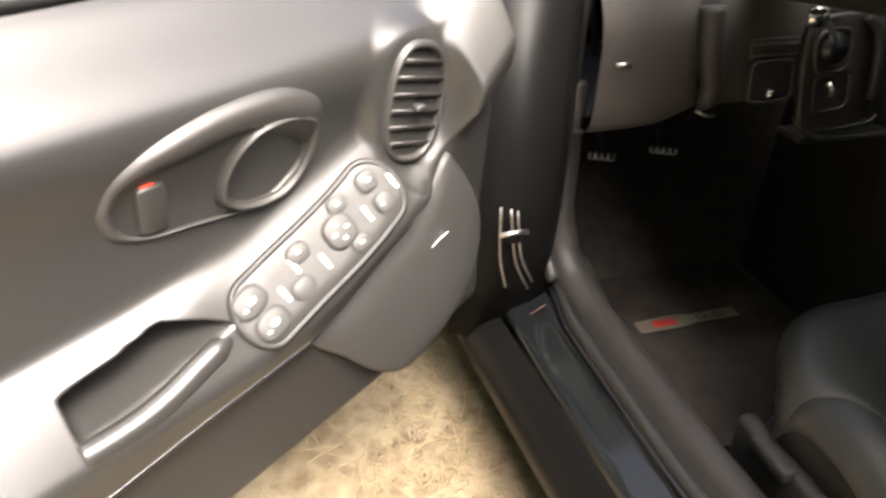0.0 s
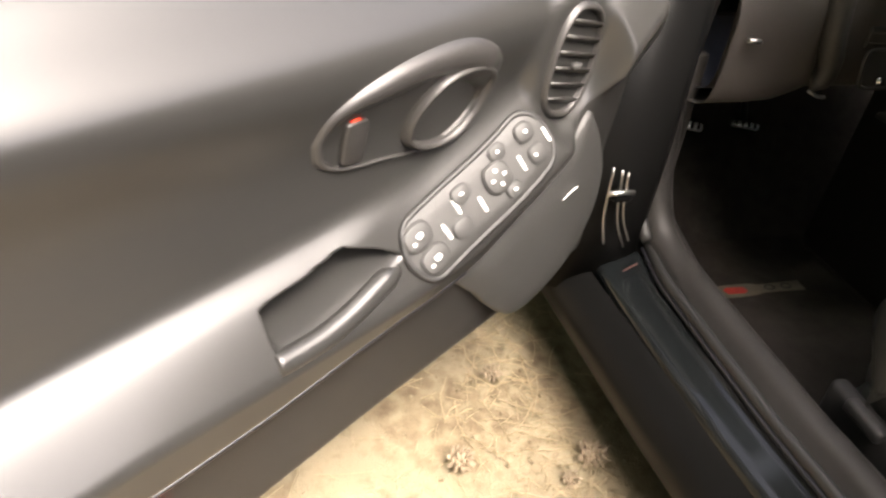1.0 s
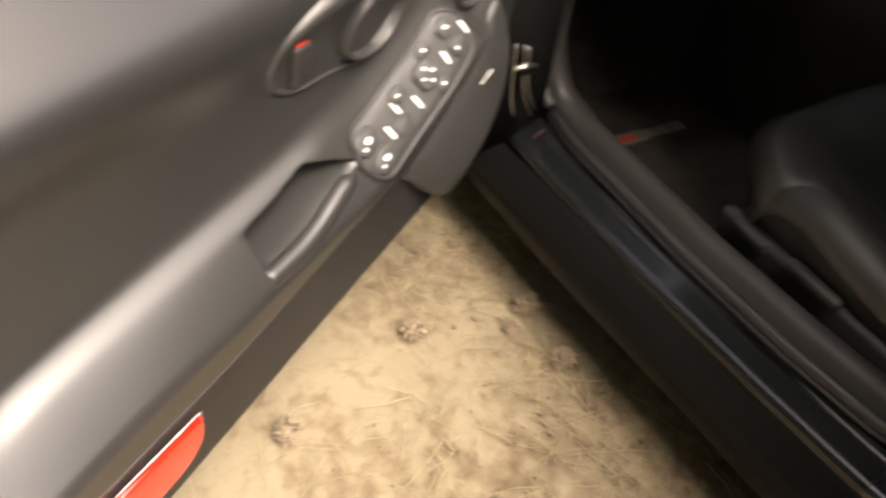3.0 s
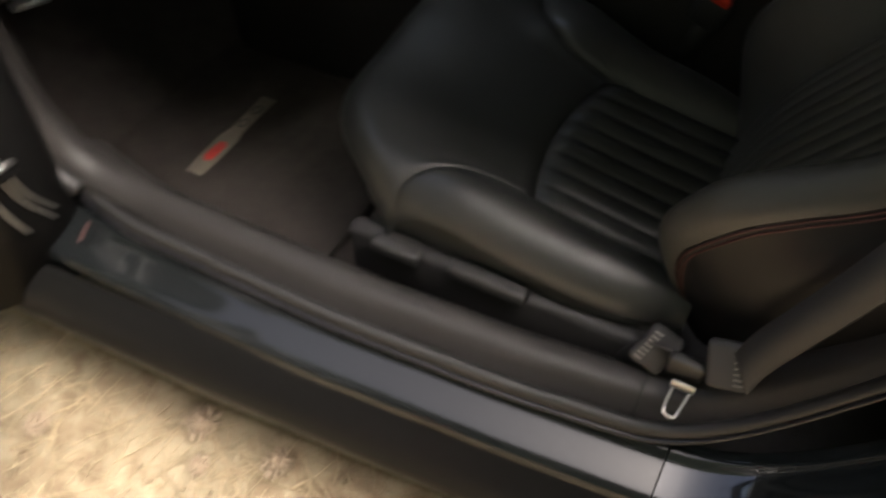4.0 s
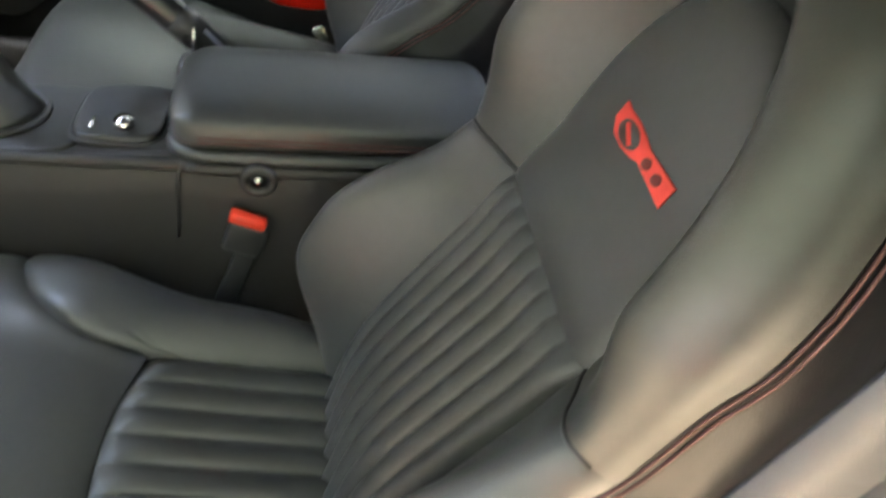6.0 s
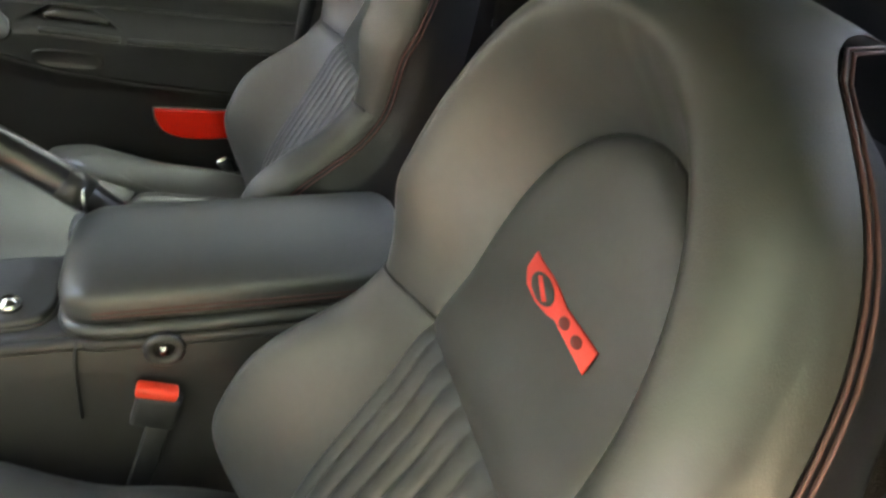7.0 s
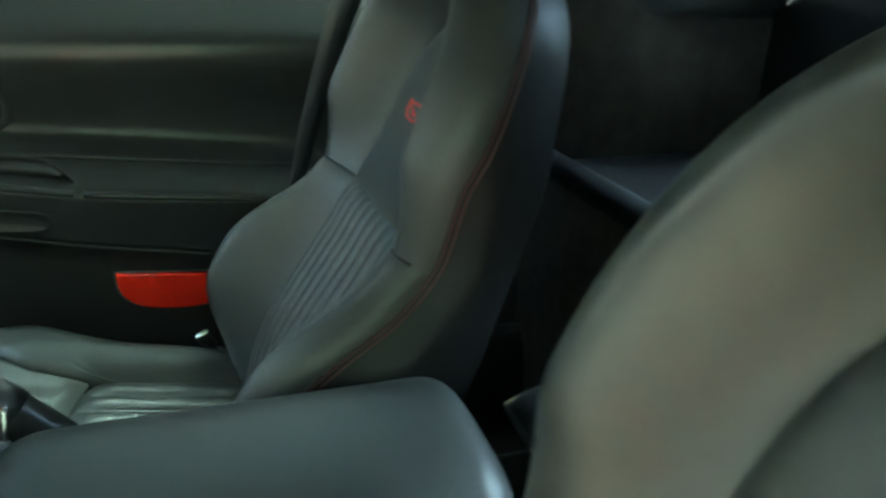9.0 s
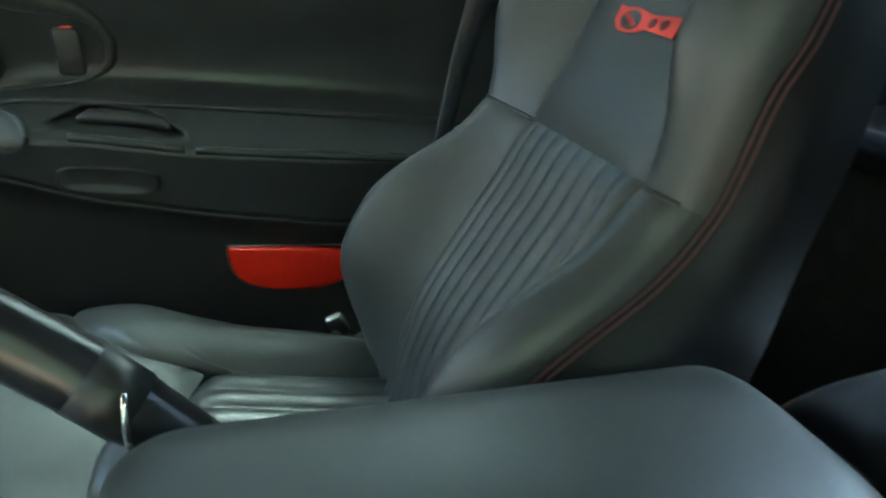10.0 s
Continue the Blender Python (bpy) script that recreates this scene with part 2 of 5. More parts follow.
def cushion_front(v):
    """Where a bolster of the cushion begins, from its inner (0) to its outer side (1)."""
    return -0.185 - 0.155 * math.sqrt(max(0, 1 - (1 - v) ** 2))


def cushion_tip(y):
    """Where the cushion ends in front; its outer corner is rounded off."""
    if y < 0:
        return -0.514 + 0.14 * min(1.1, -y / 0.2) ** 2.5
    return -0.514 - 0.005 * step(0, 0.2, y) + 0.05 * (y / 0.3) ** 6


def cushion_half(x, side):
    """Half width of the cushion; its front pad reaches further on the tunnel side."""
    return smooth_lerp(CUSH_W, x) + (0.070 * (1 - step(-0.36, -0.12, x)) if side > 0 else 0.0)


def cushion_height(x, y):
    w = cushion_half(x, y)
    z = smooth_lerp(CUSH_Z, x)
    a = abs(y)
    bol = step(0.11, 0.18, a) * step(-0.36, -0.24, x)
    z += 0.030 * bol + 0.006 * step(0.0, 0.13, a)
    r = 0.06
    if a > w - r:
        t = min(1, (a - w + r) / r)
        z -= r * 0.8 * (1 - math.sqrt(max(0, 1 - t * t)))
    f = cushion_tip(y) + 0.05
    if x < f:
        t = min(1, (f - x) / 0.05)
        z -= 0.05 * (1 - math.sqrt(max(0, 1 - t * t)))
    return z


def dip(*edges):
    """How far leather is pulled in near seams, from its distances to them."""
    return sum(0.009 * math.exp(-max(0, e) / 0.007) for e in edges)


ARCH_TOP, BACK_TOP = 0.598, 0.708
BACK_W = [(0.0, 0.160), (0.06, 0.180), (0.13, 0.206), (0.22, 0.219), (0.29, 0.212), (0.35, 0.203), (0.40, 0.210), (0.46, 0.221), (0.50, 0.221), (0.55, 0.209), (0.60, 0.188), (0.635, 0.158), (0.665, 0.118), (0.69, 0.068), (0.708, 0.02)]
INSET = [(q, 0.119 if q < 0.43 else max(0.012, 0.119 * (1 - ((q - 0.43) / (ARCH_TOP - 0.43 + 0.0002)) ** 2.8) ** 0.5)) for q in [SEAM + (ARCH_TOP - SEAM) * math.sin(k * math.pi / 80) for k in range(41)]]
ARCH = [((b0 + (b1 - b0) * k / 16) * s, a0 + (a1 - a0) * k / 16) for (a0, b0), (a1, b1) in zip(INSET, INSET[1:]) for k in range(17) for s in (-1, 1)] + [(0.012 * k / 4, ARCH_TOP) for k in range(-4, 5)]
ARCH_NP = np.array(ARCH)
BACK_U, BACK_N = Vector((0.414, 0, 0.910)), Vector((-0.910, 0, 0.414))


def rib_base(q):
    """The face of the sunken middle: a lumbar swell that flattens towards the head panel."""
    return -0.012 + 0.027 * math.exp(-((q - 0.13) / 0.13) ** 2) * (1 - step(0.26, SEAM, q)) - 0.011 * step(0.34, 0.43, q)


def rib_edge(q):
    return 0.119 * (1 - 0.06 * (1 - min(1, q / SEAM)))


def back_relief(y, q):
    """The padded surround, which rises away from the edges of the ribs and the head panel."""
    a, w = abs(y), smooth_lerp(BACK_W, q)
    if q < SEAM:
        far = a - rib_edge(q)
        swell = 0.036 + 0.052 * (1 - step(0.20, 0.36, q))
        swell *= 0.30 + 0.70 * step(-0.02, 0.15, q)
    else:
        far = float(np.hypot(ARCH_NP[:, 0] - a, ARCH_NP[:, 1] - q).min())
        if a < lerp(INSET, q) and q < ARCH_TOP:
            far = 0.0
        swell = 0.036 + 0.036 * step(0.36, 0.46, q)
    p = rib_base(q) + swell * step(0, 0.075 - 0.012 * step(0.37, 0.47, q), far) - dip(far)
    r = 0.046 + 0.016 * step(0.38, 0.48, q)
    if a > w - r:
        t = min(1, (a - w + r) / r)
        p -= 0.9 * r * (1 - math.sqrt(max(0, 1 - t * t)))
    if q > BACK_TOP - 0.06:
        t = min(1, (q - BACK_TOP + 0.06) / 0.06)
        p -= 0.07 * (1 - math.sqrt(max(0, 1 - t * t)))
    return p


def cross_seam(q):
    """The shallow pull of the seam that crosses the backrest under the head panel."""
    return 0.45 * dip(abs(q - SEAM))


def back_place(y, q, p):
    return Vector((0.0, y, 0.40)) + BACK_U * q + BACK_N * p


def letter_bars(paths, width, m, lift):
    """Strokes of stitched or printed letters: flat bars on the plane of m."""
    bm = bmesh.new()
    for path in paths:
        for (ax, ay), (bx, by) in zip(path, path[1:]):
            d = Vector((bx - ax, by - ay, 0))
            side = Vector((-d.y, d.x, 0)).normalized() * width / 2
            e = d.normalized() * width * 0.4
            a, b = Vector((ax, ay, lift)) - e, Vector((bx, by, lift)) + e
            bm.faces.new([bm.verts.new(m @ p) for p in (a + side, a - side, b - side, b + side)])
    return bm


def emblem_outline(length):
    """A pennant shape: a wide lozenge head that narrows into a bar."""
    k = length
    return [(x, y * 0.85) for x, y in ((-0.50 * k, 0.14 * k), (-0.50 * k, -0.02 * k), (-0.40 * k, -0.11 * k), (-0.22 * k, -0.125 * k), (-0.06 * k, -0.10 * k), (0.04 * k, -0.065 * k),
            (0.50 * k, -0.10 * k), (0.50 * k, 0.09 * k), (0.06 * k, 0.08 * k), (-0.06 * k, 0.11 * k), (-0.22 * k, 0.13 * k), (-0.40 * k, 0.125 * k))]


def build_seat(name, label):
    seat = thing(name, label, "car seat", group="leather car seats")
    base = part("seat_base", block((0.40, 0.40, 0.16), (-0.20, 0, 0.30), 0.02, 3), PLASTIC, seat, "black plastic seat base")
    cushion = part("cushion", block((0.40, 0.40, 0.06), (-0.19, 0, 0.375), 0.02, 3), LEATHER, seat, "black leather seat cushion")

    # front pad, in three strips that end at the seams
    bm = bmesh.new()

    def pad(u, v):
        y = u
        a = abs(y)
        end = -0.185 - 0.026 * (1 - (y / RIB_Y) ** 2) if a < RIB_Y else cushion_front(min(1, (a - RIB_Y) / (0.238 - RIB_Y)))
        w = cushion_half(end, y)
        y = math.copysign(RIB_Y + (w - RIB_Y) * (a - RIB_Y) / (0.238 - RIB_Y), y) if a >= RIB_Y else y
        tip = min(cushion_tip(y), end - 0.01)
        x = tip + (end - tip) * v ** 1.5
        return (x, y, cushion_height(x, y) - dip((1 - v) * abs(end - tip)))

    sheet(bm, pad, span(-0.238, 0.238, 61), span(0, 1, 41))
    part("front_pad", bm, LEATHER, cushion)
    # the front and side skirt
    bm = bmesh.new()

    def skirt(u, v):
        w0, w1 = cushion_half(-0.38, -1), cushion_half(-0.40, 1)
        if u < 0.30:
            x = 0.03 + (cushion_tip(-w0) - 0.03) * (u / 0.30)
            y = -cushion_half(x, -1)
        elif u > 0.70:
            x = 0.03 + (cushion_tip(w1) - 0.03) * ((1 - u) / 0.30)
            y = cushion_half(x, 1)
        else:
            y = -w0 + (w0 + w1) * (u - 0.30) / 0.40
            x = cushion_tip(y)
        top = cushion_height(x + 0.001, y * 0.999)
        front = 0.012 * v - 0.008 * math.sin(v * math.pi) if 0.30 <= u <= 0.70 else 0
        return (x + front + 0.03 * v * (x < -0.4), y * (1 - 0.10 * v), top + (0.355 - top) * v)

    sheet(bm, skirt, span(0, 1, 101), span(0, 1, 9))
    part("cushion_skirt", bm, LEATHER, cushion)
    for side in (-1, 1):
        bm = bmesh.new()

        def bolster(u, v):
            x0 = cushion_front(v)
            x = x0 + (0.03 - x0) * u
            w = cushion_half(x, side)
            y = RIB_Y + (w - RIB_Y) * v
            d = dip((x - x0), (y - RIB_Y) if x > -0.19 else 1)
            return (x, side * y, cushion_height(x, side * y) - d)

        sheet(bm, bolster, span(0, 1, 49), [1 - (1 - t) ** 1.6 for t in span(0, 1, 29)])
        part("bolster", bm, LEATHER, cushion)
    bm = bmesh.new()

    def insert(u, v):
        y = RIB_Y * u
        x0 = -0.185 - 0.026 * (1 - u * u)
        x = x0 + (0.03 - x0) * v
        z = cushion_height(x, y) - dip(x - x0, RIB_Y - abs(y))
        f = (y + RIB_Y) / (2 * RIB_Y) * 8
        return (x, y, z + 0.007 * (abs(math.sin(math.pi * f)) ** 0.7) * step(0, 0.04, x - x0) - 0.003)

    sheet(bm, insert, span(-1, 1, 97), span(0, 1, 25))
    part("ribbed_insert", bm, LEATHER_RIB, cushion, "ribbed leather seat insert")

    # backrest
    back = part("backrest", block((0.03, 0.26, 0.46), (0.175, 0, 0.60), 0.01, 2, Euler((0, radians(24.5), 0)).to_matrix()), LEATHER, seat, "black leather backrest with red stitched seams")
    bm = bmesh.new()

    def ribs(u, v):
        q = SEAM * v
        y = rib_edge(q) * u
        f = (u + 1) / 2 * 9
        p = rib_base(q) - dip(RIB_Y * 0.96 * (1 - abs(u))) - cross_seam(q)
        p += (0.008 * abs(math.sin(math.pi * f)) ** 0.7 - 0.003) * step(0, 0.03, SEAM - q)
        return back_place(y, q, p)

    sheet(bm, ribs, span(-1, 1, 109), span(0, 1, 31))
    part("ribbed_insert", bm, LEATHER_RIB, back, "ribbed leather backrest insert")
    for side in (-1, 1):
        bm = bmesh.new()

        def low(u, v):
            q = SEAM * u
            inner = rib_edge(q)
            w = smooth_lerp(BACK_W, q)
            y = inner + (w - inner) * v
            return back_place(side * y, q, back_relief(y, q) - cross_seam(q))

        sheet(bm, low, span(0, 1, 49), [1 - (1 - t) ** 1.5 for t in span(0, 1, 31)])
        part("bolster", bm, LEATHER, back)
    bm = bmesh.new()
    for side in (-1, 1):

        def shoulder(u, v):
            q = SEAM + (ARCH_TOP - SEAM) * (1 - (1 - u) ** 2)
            inner = lerp(INSET, q)
            w = smooth_lerp(BACK_W, q)
            y = inner + (w - inner) * v
            return back_place(side * y, q, back_relief(y, q) - cross_seam(q))

        sheet(bm, shoulder, span(0, 1, 41), [1 - (1 - t) ** 1.5 for t in span(0, 1, 31)])

    def crown(u, v):
        q = ARCH_TOP + (BACK_TOP - ARCH_TOP) * (1 - (1 - v) ** 1.6)
        w = smooth_lerp(BACK_W, q)
        y = 0.012 * u if abs(u) <= 1 else math.copysign(0.012 + (w - 0.012) * (abs(u) - 1), u)
        return back_place(y, q, back_relief(y, q))

    half = [1 - (1 - t) ** 1.5 for t in span(0, 1, 31)]
    sheet(bm, crown, [-1 - t for t in reversed(half)] + [-0.5, 0, 0.5] + [1 + t for t in half], span(0, 1, 25))
    bmesh.ops.remove_doubles(bm, verts=bm.verts, dist=0.0006)
    part("head_surround", bm, LEATHER, back, "rounded black leather head restraint surround")
    bm = bmesh.new()

    def inset(u, v):
        q = SEAM + ((ARCH_TOP + 0.003) - SEAM) * (1 - (1 - v) ** 1.7)
        h = lerp(INSET, q)
        y = (h + 0.005) * u
        edge = float(np.hypot(ARCH_NP[:, 0] - y, ARCH_NP[:, 1] - q).min()) if abs(y) < h else 0.0
        return back_place(y, q, rib_base(q) + 0.004 * (1 - u * u) * step(0, 0.05, q - SEAM) - dip(edge) - cross_seam(q) - (0.004 if abs(y) >= h or q > ARCH_TOP else 0))

    sheet(bm, inset, span(-1, 1, 41), span(0, 1, 51))
    part("head_panel", bm, LEATHER, back, "smooth leather head panel")
    # side wall with piping, and the shell behind
    rim = [(s * smooth_lerp(BACK_W, q), q) for s, qs in ((-1, span(0, BACK_TOP, 50)), (1, span(BACK_TOP, 0, 50))) for q in qs]
    bm = bmesh.new()

    def wall(u, v):
        y, q = rim[int(u)]
        p = back_relief(abs(y) * 0.9995, q)
        thick = 0.10 - 0.05 * step(0.3, BACK_TOP, q)
        return back_place(y * (1 + 0.11 * step(0, 0.5, v) * (1 - step(0.30, 0.55, q)) - 0.06 * v * v), q - 0.012 * v * step(BACK_TOP - 0.1, BACK_TOP, q), p - 0.004 + (-thick - p) * v)

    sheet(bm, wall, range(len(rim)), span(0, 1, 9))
    part("side_panel", bm, SEAT_SIDE, back, "leather seat side, darkened as if unlit")
    bm = bmesh.new()

    def shell(u, v):
        q = BACK_TOP * v
        w = smooth_lerp(BACK_W, q) * 0.95
        thick = 0.10 - 0.05 * step(0.3, BACK_TOP, q)
        return back_place(w * u, q - 0.012 * step(BACK_TOP - 0.1, BACK_TOP, q), -thick - 0.03 * (1 - u * u) * (1 - 0.8 * step(0.45, BACK_TOP, q)))

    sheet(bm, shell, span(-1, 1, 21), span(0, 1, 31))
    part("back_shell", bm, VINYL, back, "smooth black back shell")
    for off in (0.0, 0.0055):
        pts = [back_place(y * (1 + 0.006 + 1.2 * off), q, back_relief(abs(y) * 0.9995, q) - 0.006 - off) for y, q in rim[3:-3]]
        part("piping", tube(pts, 0.0012, 6), STITCH, back, "red-brown stitched seam")
    # seam across the backrest under the head panel
    def seam_at(y):
        a = abs(y)
        p = rib_base(SEAM) - dip(a - RIB_Y) if a < rib_edge(SEAM) else back_relief(a, SEAM)
        return back_place(y, SEAM, p - cross_seam(SEAM) + 0.0006)

    w = smooth_lerp(BACK_W, SEAM) * 0.97
    part("cross_seam", tube([seam_at(y) for y in span(-w, w, 90)], 0.0020, 6), RUBBER, back, "dark sewn seam")
    # stitched emblem
    lie = Matrix.Translation(back_place(-0.013, 0.475, -0.0195)) @ Matrix((( 0, BACK_U.x, BACK_N.x), (-1, BACK_U.y, BACK_N.y), (0, BACK_U.z, BACK_N.z))).to_4x4()
    k = 0.107
    emblem = part("emblem", plate(emblem_outline(k), 0.002, lie, 0.0006, 1), RED_THREAD, seat, "red embroidered emblem")
    part("emblem_field", plate(oval(0.165 * k, 0.082 * k, 30, 2.0, 0, (-0.22 * k, 0)), 0.0028, lie, 0.0004, 1), LEATHER, emblem, "dark oval field")
    part("emblem_bar", plate([(-0.33 * k, 0.03 * k), (-0.29 * k, 0.055 * k), (-0.11 * k, -0.025 * k), (-0.15 * k, -0.055 * k)], 0.0034, lie, 0.0004, 1), RED_THREAD, emblem)
    for x in (0.14 * k, 0.32 * k):
        part("emblem_dot", plate(oval(0.058 * k, 0.040 * k, 20, 2.2, 0.25, (x, 0)), 0.0028, lie, 0.0004, 1), RED_DARK, emblem)
    # seat controls on the outer side
    for x, w, z in ((-0.33, 0.070, 0.382), (-0.200, 0.105, 0.393)):
        part("seat_switch", block((w, 0.022, 0.022), (x, -0.226, z), 0.006, 3), GREY_PLASTIC, seat, "grey power seat switch")
    part("side_valance", block((0.42, 0.03, 0.09), (-0.20, -0.210, 0.342), 0.012, 3), SHADOWY, seat)
    return seat


SEAT_Y = 0.345
driver_seat = build_seat("bucket_seat", "black leather sports seat with ribbed insert and red emblem")
driver_seat.location = (0, -SEAT_Y - 0.012, 0)
passenger_seat = copy_thing(driver_seat, pose(0.024, SEAT_Y + 0.005, 0.022))


# ---- car body ----
car = thing("car_shell", "glossy black sports car shell with open doorway", "car body")
FLOOR_Z = 0.20


def profile_run(points, xs, bend=None):
    """A run of a cross-section (y, z) along x; bend(x) gives an offset (dy, dz)."""
    bm = bmesh.new()
    sheet(bm, lambda x, i: (x, points[i][0] + (bend(x)[0] if bend else 0), points[i][1] + (bend(x)[1] if bend else 0)), xs, range(len(points)))
    return bm


def rounded(points, n=5, r=0.25):
    """Rounds a polyline by cutting its corners."""
    out = [Vector(points[0])]
    for a, b, c in zip(points, points[1:], points[2:]):
        a, b, c = Vector(a), Vector(b), Vector(c)
        p, q = b.lerp(a, r), b.lerp(c, r)
        out += [p.lerp(b, t).lerp(b.lerp(q, t), t) for t in span(0, 1, n)]
    return out + [Vector(points[-1])]


BOW = [(-1.35, 0.12), (-0.95, 0.06), (-0.85, 0.03), (-0.70, 0.0), (-0.36, 0.0), (-0.13, 0.014), (0.03, 0.034), (0.19, 0.065), (0.75, 0.12)]


def sill_rise(x):
    return (smooth_lerp(BOW, x), 0.50 * step(0.0, 0.40, x) ** 1.3)


def build_body():
    xs = span(-1.35, 0.75, 106)
    vinyl = rounded([(-0.600, 0.20), (-0.610, 0.345), (-0.636, 0.388), (-0.668, 0.384), (-0.686, 0.350)], 6, 0.4)
    other = lambda pts: [(-y, z) for y, z in pts]
    part("sill_trim", profile_run(other(vinyl), span(-0.84, 0.75, 41)), VINYL, car)
    part("sill_trim", profile_run(vinyl, span(-0.84, 0.75, 81), sill_rise), VINYL, car, "rounded black vinyl sill cover")
    dy, dz = sill_rise(0.016)
    part("sill_joint", tube([(0.012 - 0.08 * (y + 0.64), y + dy, z + dz + 0.0006) for y, z in vinyl[3:]], 0.0018, 6), RUBBER, car, "thin joint in the sill cover")
    seal = [(-0.696 + 0.009 * math.cos(a), 0.356 + 0.012 * math.sin(a)) for a in span(0, 2 * math.pi, 13)]
    part("door_seal", profile_run(seal, span(-0.80, 0.75, 81), sill_rise), RUBBER, car, "black rubber door seal")
    lip = [(-0.7065 + 0.0035 * math.cos(a), 0.3485 + 0.004 * math.sin(a)) for a in span(0, 2 * math.pi, 9)]
    part("seal_lip", profile_run(lip, span(-0.80, 0.75, 81), sill_rise), GLOSSY, car, "thin shiny lip of the door seal")
    paint = rounded([(-0.690, 0.340), (-0.706, 0.338), (-0.712, 0.330), (-0.757, 0.318), (-0.764, 0.312), (-0.766, 0.300)], 5, 0.35)
    rocker = rounded([(-0.765, 0.302), (-0.776, 0.294), (-0.803, 0.262), (-0.815, 0.225), (-0.80, 0.165), (-0.73, 0.135)], 5, 0.35)
    taper = [(-1.35, -0.03), (-0.9, -0.02), (-0.5, 0.0), (-0.17, 0.028), (0.1, 0.045), (0.75, 0.08)]
    rise = lambda x: 0.50 * step(0.06, 0.46, x) ** 1.4
    part("rocker_panel", profile_run(rocker, xs, lambda x: (smooth_lerp(taper, x), rise(x))), JAMB, car, "dull black rocker panel")
    part("rocker_panel", profile_run(other(rocker), xs), JAMB, car)
    edge = lambda x: (0.5 * (smooth_lerp(taper, x) + smooth_lerp(BOW, x) * (1 if x > -0.5 else 0.4)), rise(x))
    part("sill", profile_run(paint, span(-1.35, 0.064, 71), edge), SILL_PAINT, car, "black painted door sill with muted reflection")
    part("door_jamb", profile_run(paint, span(0.066, 0.75, 36), edge), PAINT, car, "glossy black painted door jamb")
    part("sill", profile_run(other(paint), span(-1.35, 0.75, 41)), PAINT, car)
    for s in (-1, 1):
        part("quarter_trim", block((1.25, 0.03, 0.72), (0.97, s * 0.715, 0.50), 0.01, 2), VINYL, car)
        for x in (-1.75, 1.28):
            axle = Matrix.Translation((x, s * 0.79, 0.315)) @ Matrix.Rotation(radians(90), 4, "X")
            tyre = part("tyre", disc(0.32, 0.24, axle, 40, 0.02), RUBBER, car, "black tyre")
            part("rim", disc(0.225, 0.252, axle, 32, 0.012), STEEL, tyre, "silver wheel rim")
    # floor and footwell
    part("floor_pan", block((2.2, 1.30, 0.03), (-0.35, 0, FLOOR_Z - 0.035), 0.004, 1), CARPET, car, "black carpeted floor")
    bm = bmesh.new()
    toe = rounded([(-0.98, FLOOR_Z - 0.02), (-1.05, FLOOR_Z + 0.03), (-1.25, 0.46), (-1.32, 0.70)], 6, 0.4)
    sheet(bm, lambda y, i: (toe[i][0], y, toe[i][1]), span(-0.66, 0.66, 7), range(len(toe)))
    part("toe_board", bm, CARPET, car)
    for s in (-1, 1):
        part("kick_panel", block((0.50, 0.03, 0.52), (-1.10, s * 0.645, 0.45), 0.008, 2), VINYL, car)
    # rear bulkhead and shelf
    for s in (-1, 1):
        bm = bmesh.new()
        loft(bm, [[(x, s * y, 0.68), (x, s * y, 1.205 - 0.30 * (x - 0.36)), (x, s * (y + 0.03), 1.205 - 0.30 * (x - 0.36)), (x, s * (y + 0.03), 0.68)] for x, y in ((0.50, 0.585), (0.80, 0.59), (1.10, 0.595))])
        part("rear_side_trim", bm, CARPET, car)
    part("bulkhead", block((0.03, 1.34, 0.52), (0.55, 0, 0.46), 0.01, 2), CARPET, car, "black carpeted bulkhead")
    part("rear_shelf", block((0.9, 1.34, 0.03), (1.0, 0, 0.70), 0.01, 2), SEAT_SIDE, car)
    # hinge pillar and windscreen pillar
    bm = bmesh.new()
    ring = [(-0.80, -0.70), (-0.80, -0.78), (-0.86, -0.86), (-1.30, -0.88), (-1.30, -0.66), (-0.84, -0.66)]
    loft(bm, [[(x, y, z) for x, y in ring] for z in (0.24, 0.5, 0.86)])
    part("hinge_pillar", bm, JAMB, car, "satin black hinge pillar")
    bm = bmesh.new()
    ringp = [(-1.30, 0.88), (-0.80, 0.88), (-0.80, 0.70), (-1.30, 0.70)]
    loft(bm, [[(x, y, z) for x, y in ringp] for z in (0.14, 0.86)])
    part("cowl_side", bm, PAINT, car)
    pillar = curve_points([(-0.58, -0.652, 0.335), (-0.70, -0.652, 0.354), (-0.80, -0.654, 0.378), (-0.850, -0.660, 0.45), (-0.868, -0.668, 0.56), (-0.872, -0.672, 0.72), (-0.86, -0.66, 0.88), (-0.82, -0.63, 1.00), (-0.73, -0.60, 1.13)], 60)
    part("pillar_trim", tube(pillar, 0.030, 14), VINYL, car, "black vinyl pillar trim with rubber edge")
    out = [p + Vector((0.004, -0.034, 0)) for p in pillar[14:]]
    part("pillar_seal", tube(out, 0.012, 10), RUBBER, car)
    pp = [Vector((p.x, -p.y, p.z)) for p in pillar]
    part("pillar_trim", tube(pp, 0.030, 14), VINYL, car)
    # roof, rear pillars, tail
    bm = bmesh.new()

    def roof(u, v):
        # out of view; the header is carried forward to shade the cushions
        x = -0.67 + 1.35 * u
        y = 0.60 * v
        return (x, y, 1.275 - 0.055 * v * v - 0.07 * (2 * u - 1.15) ** 2)

    sheet(bm, roof, span(0, 1, 15), span(-1, 1, 15))
